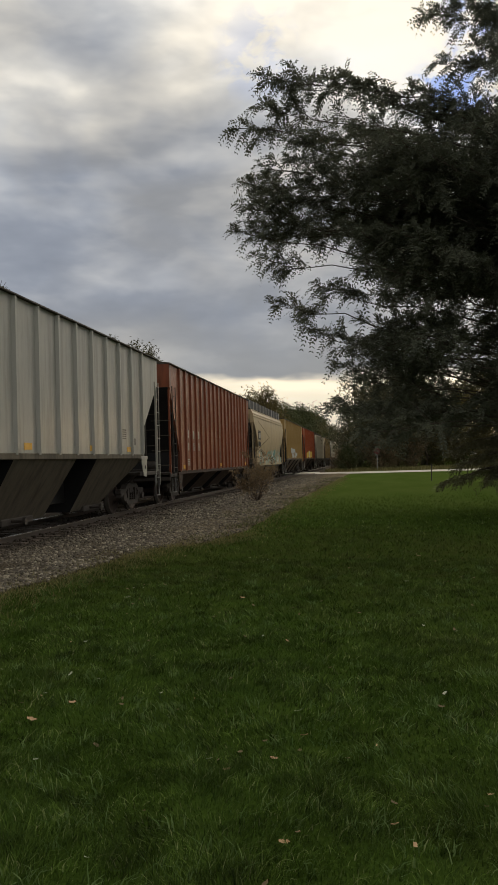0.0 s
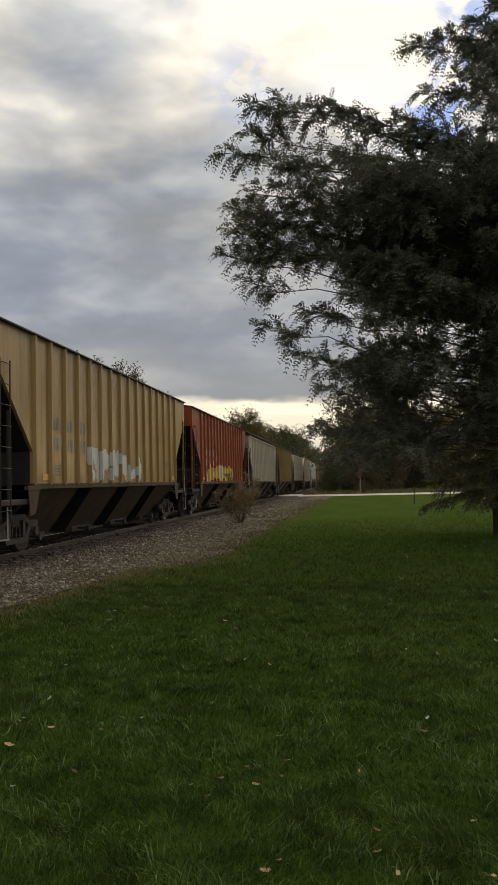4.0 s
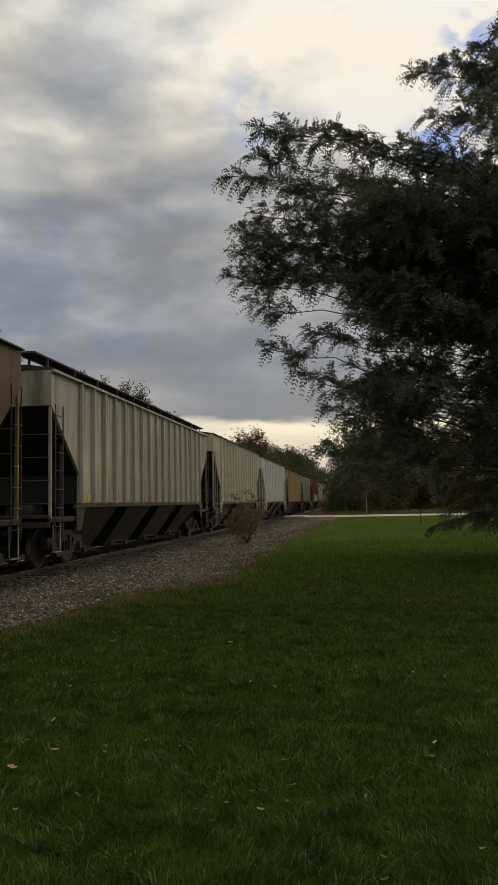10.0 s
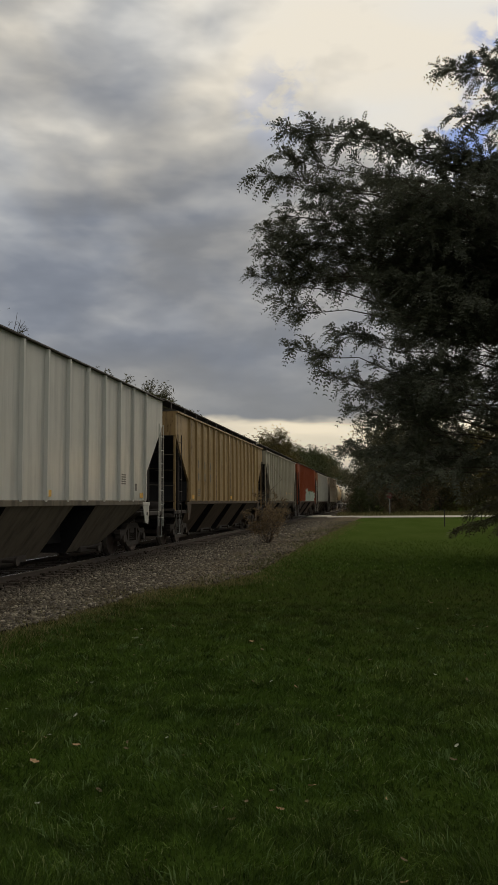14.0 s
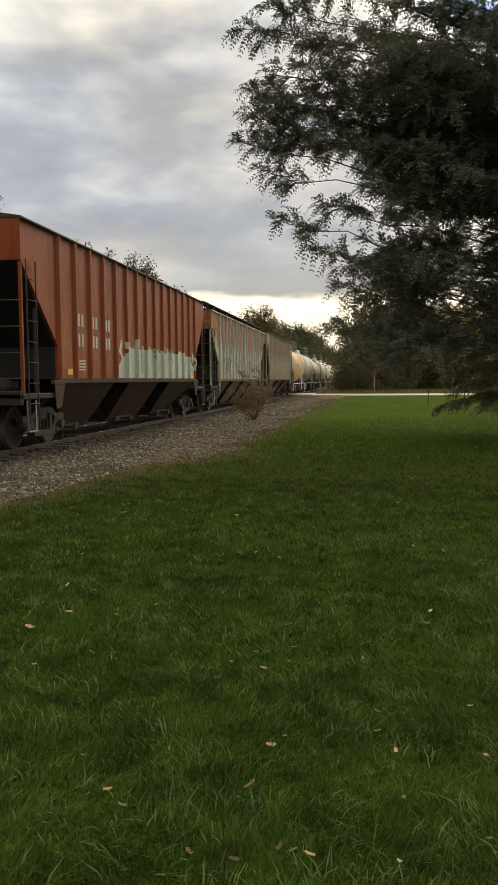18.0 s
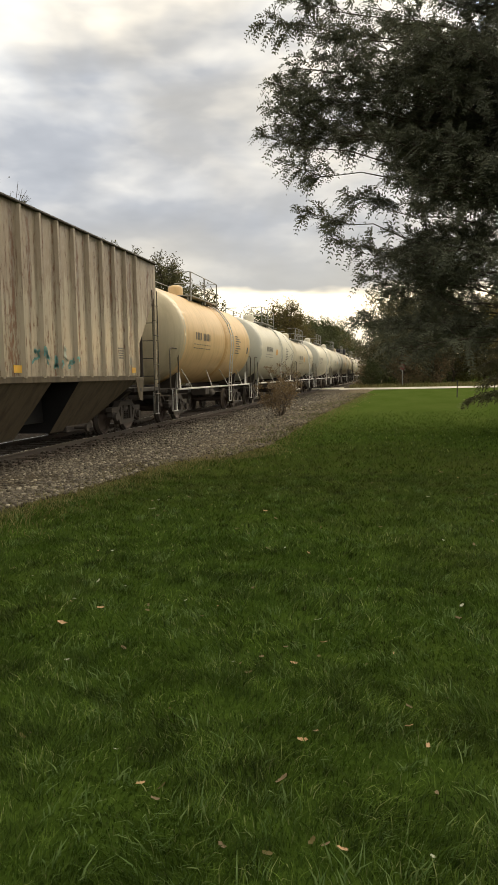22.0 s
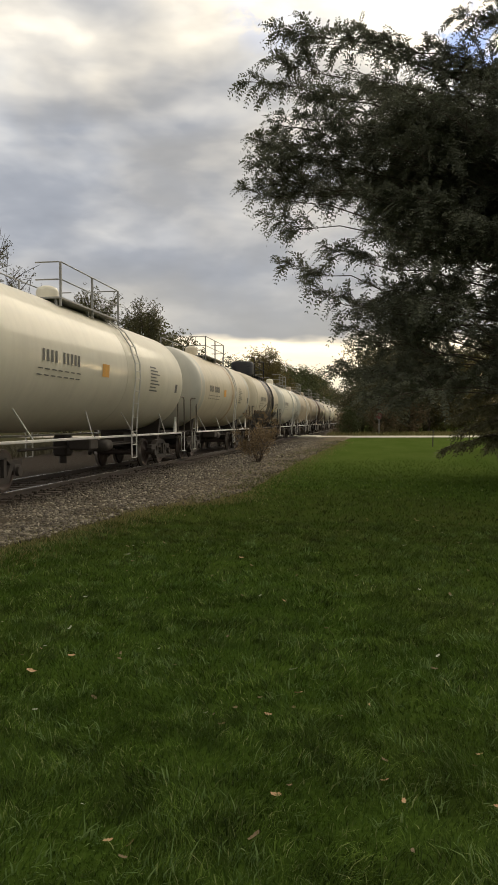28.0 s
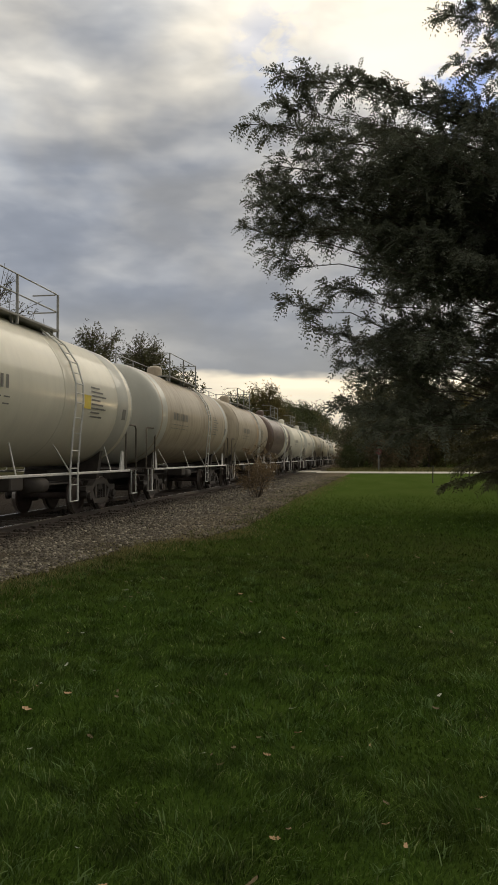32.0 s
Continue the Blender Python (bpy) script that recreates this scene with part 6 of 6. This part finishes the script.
def build_grass():
    rng = np.random.default_rng(21)
    zones = [(1.6, 4.0, 8500, 0.046, 0.0024), (4.0, 7.0, 4000, 0.044, 0.0034), (7.0, 12.0, 1500, 0.044, 0.0052), (12.0, 33.0, 330, 0.050, 0.008)]
    for y0, y1, dens, h, w in zones:
        xy = scatter(rng, y0, y1, dens, 0.62, 0.30)
        edges = np.array([edge_x(y) for y in np.arange(0, 80, 0.1)])
        ex = edges[np.clip((xy[:, 1] * 10).astype(int), 0, 799)]
        xy = xy[xy[:, 0] > ex + rng.normal(size=len(xy)) * 0.12 + 0.03]
        z = np.array([lie(a, b) for a, b in xy]) - 0.004
        tuft = np.array([noise.noise((a * 2.2, b * 2.2, 0)) for a, b in xy])
        keep = rng.uniform(size=len(xy)) < (0.85 + 0.4 * tuft) * np.clip((33.0 - xy[:, 1]) / 14.0, 0, 1)
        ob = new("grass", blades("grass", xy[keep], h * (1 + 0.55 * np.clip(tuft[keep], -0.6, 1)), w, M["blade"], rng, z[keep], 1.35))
        tagged(ob, "short mown green grass blades", "grass", kind="stuff")
    # paler coarse tufts between the mown blades
    cy = 2.0 + 9.0 * rng.uniform(size=420) ** 1.2
    cx = rng.uniform(-0.55, 0.28, 420) * cy
    cx, cy = np.repeat(cx, 13), np.repeat(cy, 13)
    cx, cy = cx + rng.normal(size=len(cx)) * 0.035, cy + rng.normal(size=len(cy)) * 0.035
    on = np.array([a > edge_x(b) + 0.3 for a, b in zip(cx, cy)])
    tagged(new("grass_tufts", blades("grass_tufts", np.stack([cx, cy], 1)[on], 0.058, 0.0042, M["tuft"], rng, None, 1.3)), "pale coarse tufts in the mown lawn", "grass", kind="stuff")
    # dry fringe and weeds along the stone bed
    ys = np.concatenate([rng.uniform(6, 16, 8000), rng.uniform(16, 60, 8000)])
    xs = np.array([edge_x(y) for y in ys]) + rng.normal(size=len(ys)) * 0.38 + 0.05
    tagged(new("dry_grass", blades("dry_grass", np.stack([xs, ys], 1), 0.075, 0.004, M["dry"], rng, None, 1.0)), "dry yellow grass fringe along the ballast", "grass", kind="stuff")
    ys = rng.uniform(14, 60, 5200)
    xs = np.array([edge_x(y) for y in ys]) - np.abs(rng.normal(size=len(ys))) * 0.75
    clump = np.array([noise.noise((a * 0.9, b * 0.5, 7)) for a, b in zip(xs, ys)]) > 0.02
    tagged(new("weeds", blades("weeds", np.stack([xs, ys], 1)[clump], 0.13, 0.006, M["weed"], rng, None, 1.0)), "sparse weeds growing in the ballast", "weeds", kind="stuff")
    n = 26000
    ys, xs = rng.uniform(5, 90, n), rng.uniform(-22, -15.5, n)
    tagged(new("rough_grass", blades("rough_grass", np.stack([xs, ys], 1), 0.42, 0.014, M["rough"], rng, None, 0.7)), "tall rough grass beyond the track", "grass", kind="stuff")
    n = 9000
    ys, xs = rng.uniform(83.5, 100, n), rng.uniform(-5, 26, n)
    tagged(new("rough_grass", blades("rough_grass", np.stack([xs, ys], 1), 0.40, 0.025, M["dry"], rng, None, 0.7)), "tall yellowish grass beyond the road", "grass", kind="stuff")


def build_stones():
    rng = np.random.default_rng(8)
    def lay(n, y0, y1, x_in, size):
        y = y0 + (y1 - y0) * rng.uniform(size=n) ** 1.35
        e = np.array([edge_x(t) for t in y])
        x = e - 0.02 + (x_in - e) * rng.uniform(0, 1, n)
        bare = np.array([noise.noise((a * 0.9, b * 0.6, 2.0)) + 0.5 * noise.noise((a * 2.6, b * 2.0, 5.0)) for a, b in zip(x, y)])
        keep = bare + rng.normal(size=n) * 0.25 < 0.28
        return np.stack([x[keep], y[keep]], 1), size
    sets = [lay(46000, 7, 32, -6.8, 0.0168), lay(7000, 32, 60, -7.2, 0.026), lay(7000, 6, 28, -9.1, 0.022)]
    for xy, size in sets:
        n = len(xy)
        r = size * rng.uniform(0.45, 1.0, n) / rng.uniform(0.5, 1.0, n)
        cube = np.array([(-1, -1, -1), (1, -1, -1), (1, 1, -1), (-1, 1, -1), (-1, -1, 1), (1, -1, 1), (1, 1, 1), (-1, 1, 1)], float)
        v = cube[None] * rng.uniform(0.55, 1.05, (n, 8, 3)) * r[:, None, None]
        v[:, :, 2] *= 0.75
        a = rng.uniform(0, 6.28, n)
        c, s = np.cos(a)[:, None], np.sin(a)[:, None]
        x, y = v[:, :, 0] * c - v[:, :, 1] * s, v[:, :, 0] * s + v[:, :, 1] * c
        t = rng.normal(size=n)[:, None] * 0.5
        y, z = y * np.cos(t) - v[:, :, 2] * np.sin(t), y * np.sin(t) + v[:, :, 2] * np.cos(t)
        v = np.stack([x + xy[:, 0:1], y + xy[:, 1:2], z + 0.028 + r[:, None] * rng.uniform(0.0, 0.7, n)[:, None]], 2).reshape(-1, 3)
        k = np.arange(n)[:, None] * 8
        q = np.concatenate([k + f for f in ([0, 3, 2, 1], [4, 5, 6, 7], [0, 1, 5, 4], [1, 2, 6, 5], [2, 3, 7, 6], [3, 0, 4, 7])])
        tagged(new("ballast_stones", big_mesh("ballast_stones", v, q, M["stone"])), "loose grey crushed stones of the track bed", "stones", kind="stuff")


def leaf_shape(seed, size):
    """A curled dead leaf with lobes and a stalk."""
    rng = random.Random(seed)
    s = Shape()
    n = 14
    ring = []
    for k in range(n):
        a = 2 * math.pi * k / n
        r = size * (0.75 + 0.25 * math.cos(2 * a) + (0.10 if k % 2 else -0.06)) * rng.uniform(0.85, 1.1)
        x, y = r * math.cos(a), r * math.sin(a) * 0.7
        ring.append((x, y, size * (0.28 * (y / size) ** 2 + 0.18 * (x / size) ** 2 + rng.uniform(0, 0.12))))
    inner = [(x * 0.5, y * 0.5, z * 0.35) for x, y, z in ring]
    s.put([(0, 0, 0)] + inner + ring, [(0, 1 + k, 1 + (k + 1) % n) for k in range(n)] + [(1 + k, 1 + n + k, 1 + n + (k + 1) % n, 1 + (k + 1) % n) for k in range(n)], True)
    s.tube([(-size * 0.7, 0, 0.002), (-size * 1.2, 0.1 * size, 0.01)], 0.0012, 4)
    return s


def build_fallen():
    spots = [(-2.11, 4.41, 0.045, "fallen"), (-0.41, 4.28, 0.035, "fallen"), (-0.54, 3.94, 0.024, "fallen"), (-0.486, 4.69, 0.030, "petal"), (-2.85, 8.5, 0.060, "petal"), (-0.395, 3.09, 0.024, "fallen"), (-0.437, 2.76, 0.032, "leaf_brown")]
    rng = random.Random(17)
    for k in range(150):
        y = 2.3 + 10.5 * rng.random() ** 1.25
        x = rng.uniform(-0.56 * y, 0.26 * y)
        if x > edge_x(y) + 0.2:
            spots.append((x, y, rng.uniform(0.008, 0.019) * (1 + y / 12), rng.choice(["petal", "fallen", "leaf_brown", "leaf_brown", "leaf_gold"])))
    meshes = [leaf_shape(k, 1.0) for k in range(5)]
    data = [m.mesh("fallen_leaf") for m in meshes]
    for k, (x, y, s, mat) in enumerate(spots):
        ob = part("fallen_leaf", data[k % 5], M[mat], at=(x, y, lie(x, y) + 0.030))
        ob.scale = (s, s, s)
        ob.rotation_euler = (rng.uniform(-0.4, 0.4), rng.uniform(-0.4, 0.4), rng.uniform(0, 6.28))
        tagged(ob, {"fallen": "curled orange-tan fallen leaf in the grass", "petal": "small pale fallen leaf in the grass", "leaf_brown": "withered brown fallen leaf in the grass", "leaf_gold": "dull yellow fallen leaf in the grass"}[mat], "leaf", "fallen leaves on the lawn")


build_grass()
build_stones()
build_fallen()

# ---- what moves ----


def motions():
    for car, s in CARS:
        walk(car, [(t, pose(TRACK_X, s - SPEED * t, RAIL_Z)) for t in range(0, 33, 2)])
    for sets, e in zip(WHEELSETS, (-TRUCK_HALF, TRUCK_HALF)):
        step = 1 / FPS
        turn = math.degrees(SPEED / WHEEL_R)
        walk(sets[0], [(k * step, pose(0, e, WHEEL_R, turn * k * step)) for k in range(32 * FPS + 1)])
        keys = sets[0].animation_data
        for w in sets[1:]:
            w.rotation_mode = "QUATERNION"
            w.animation_data_create()
            w.animation_data.action = keys.action
            w.animation_data.action_slot = keys.action_slot


motions()
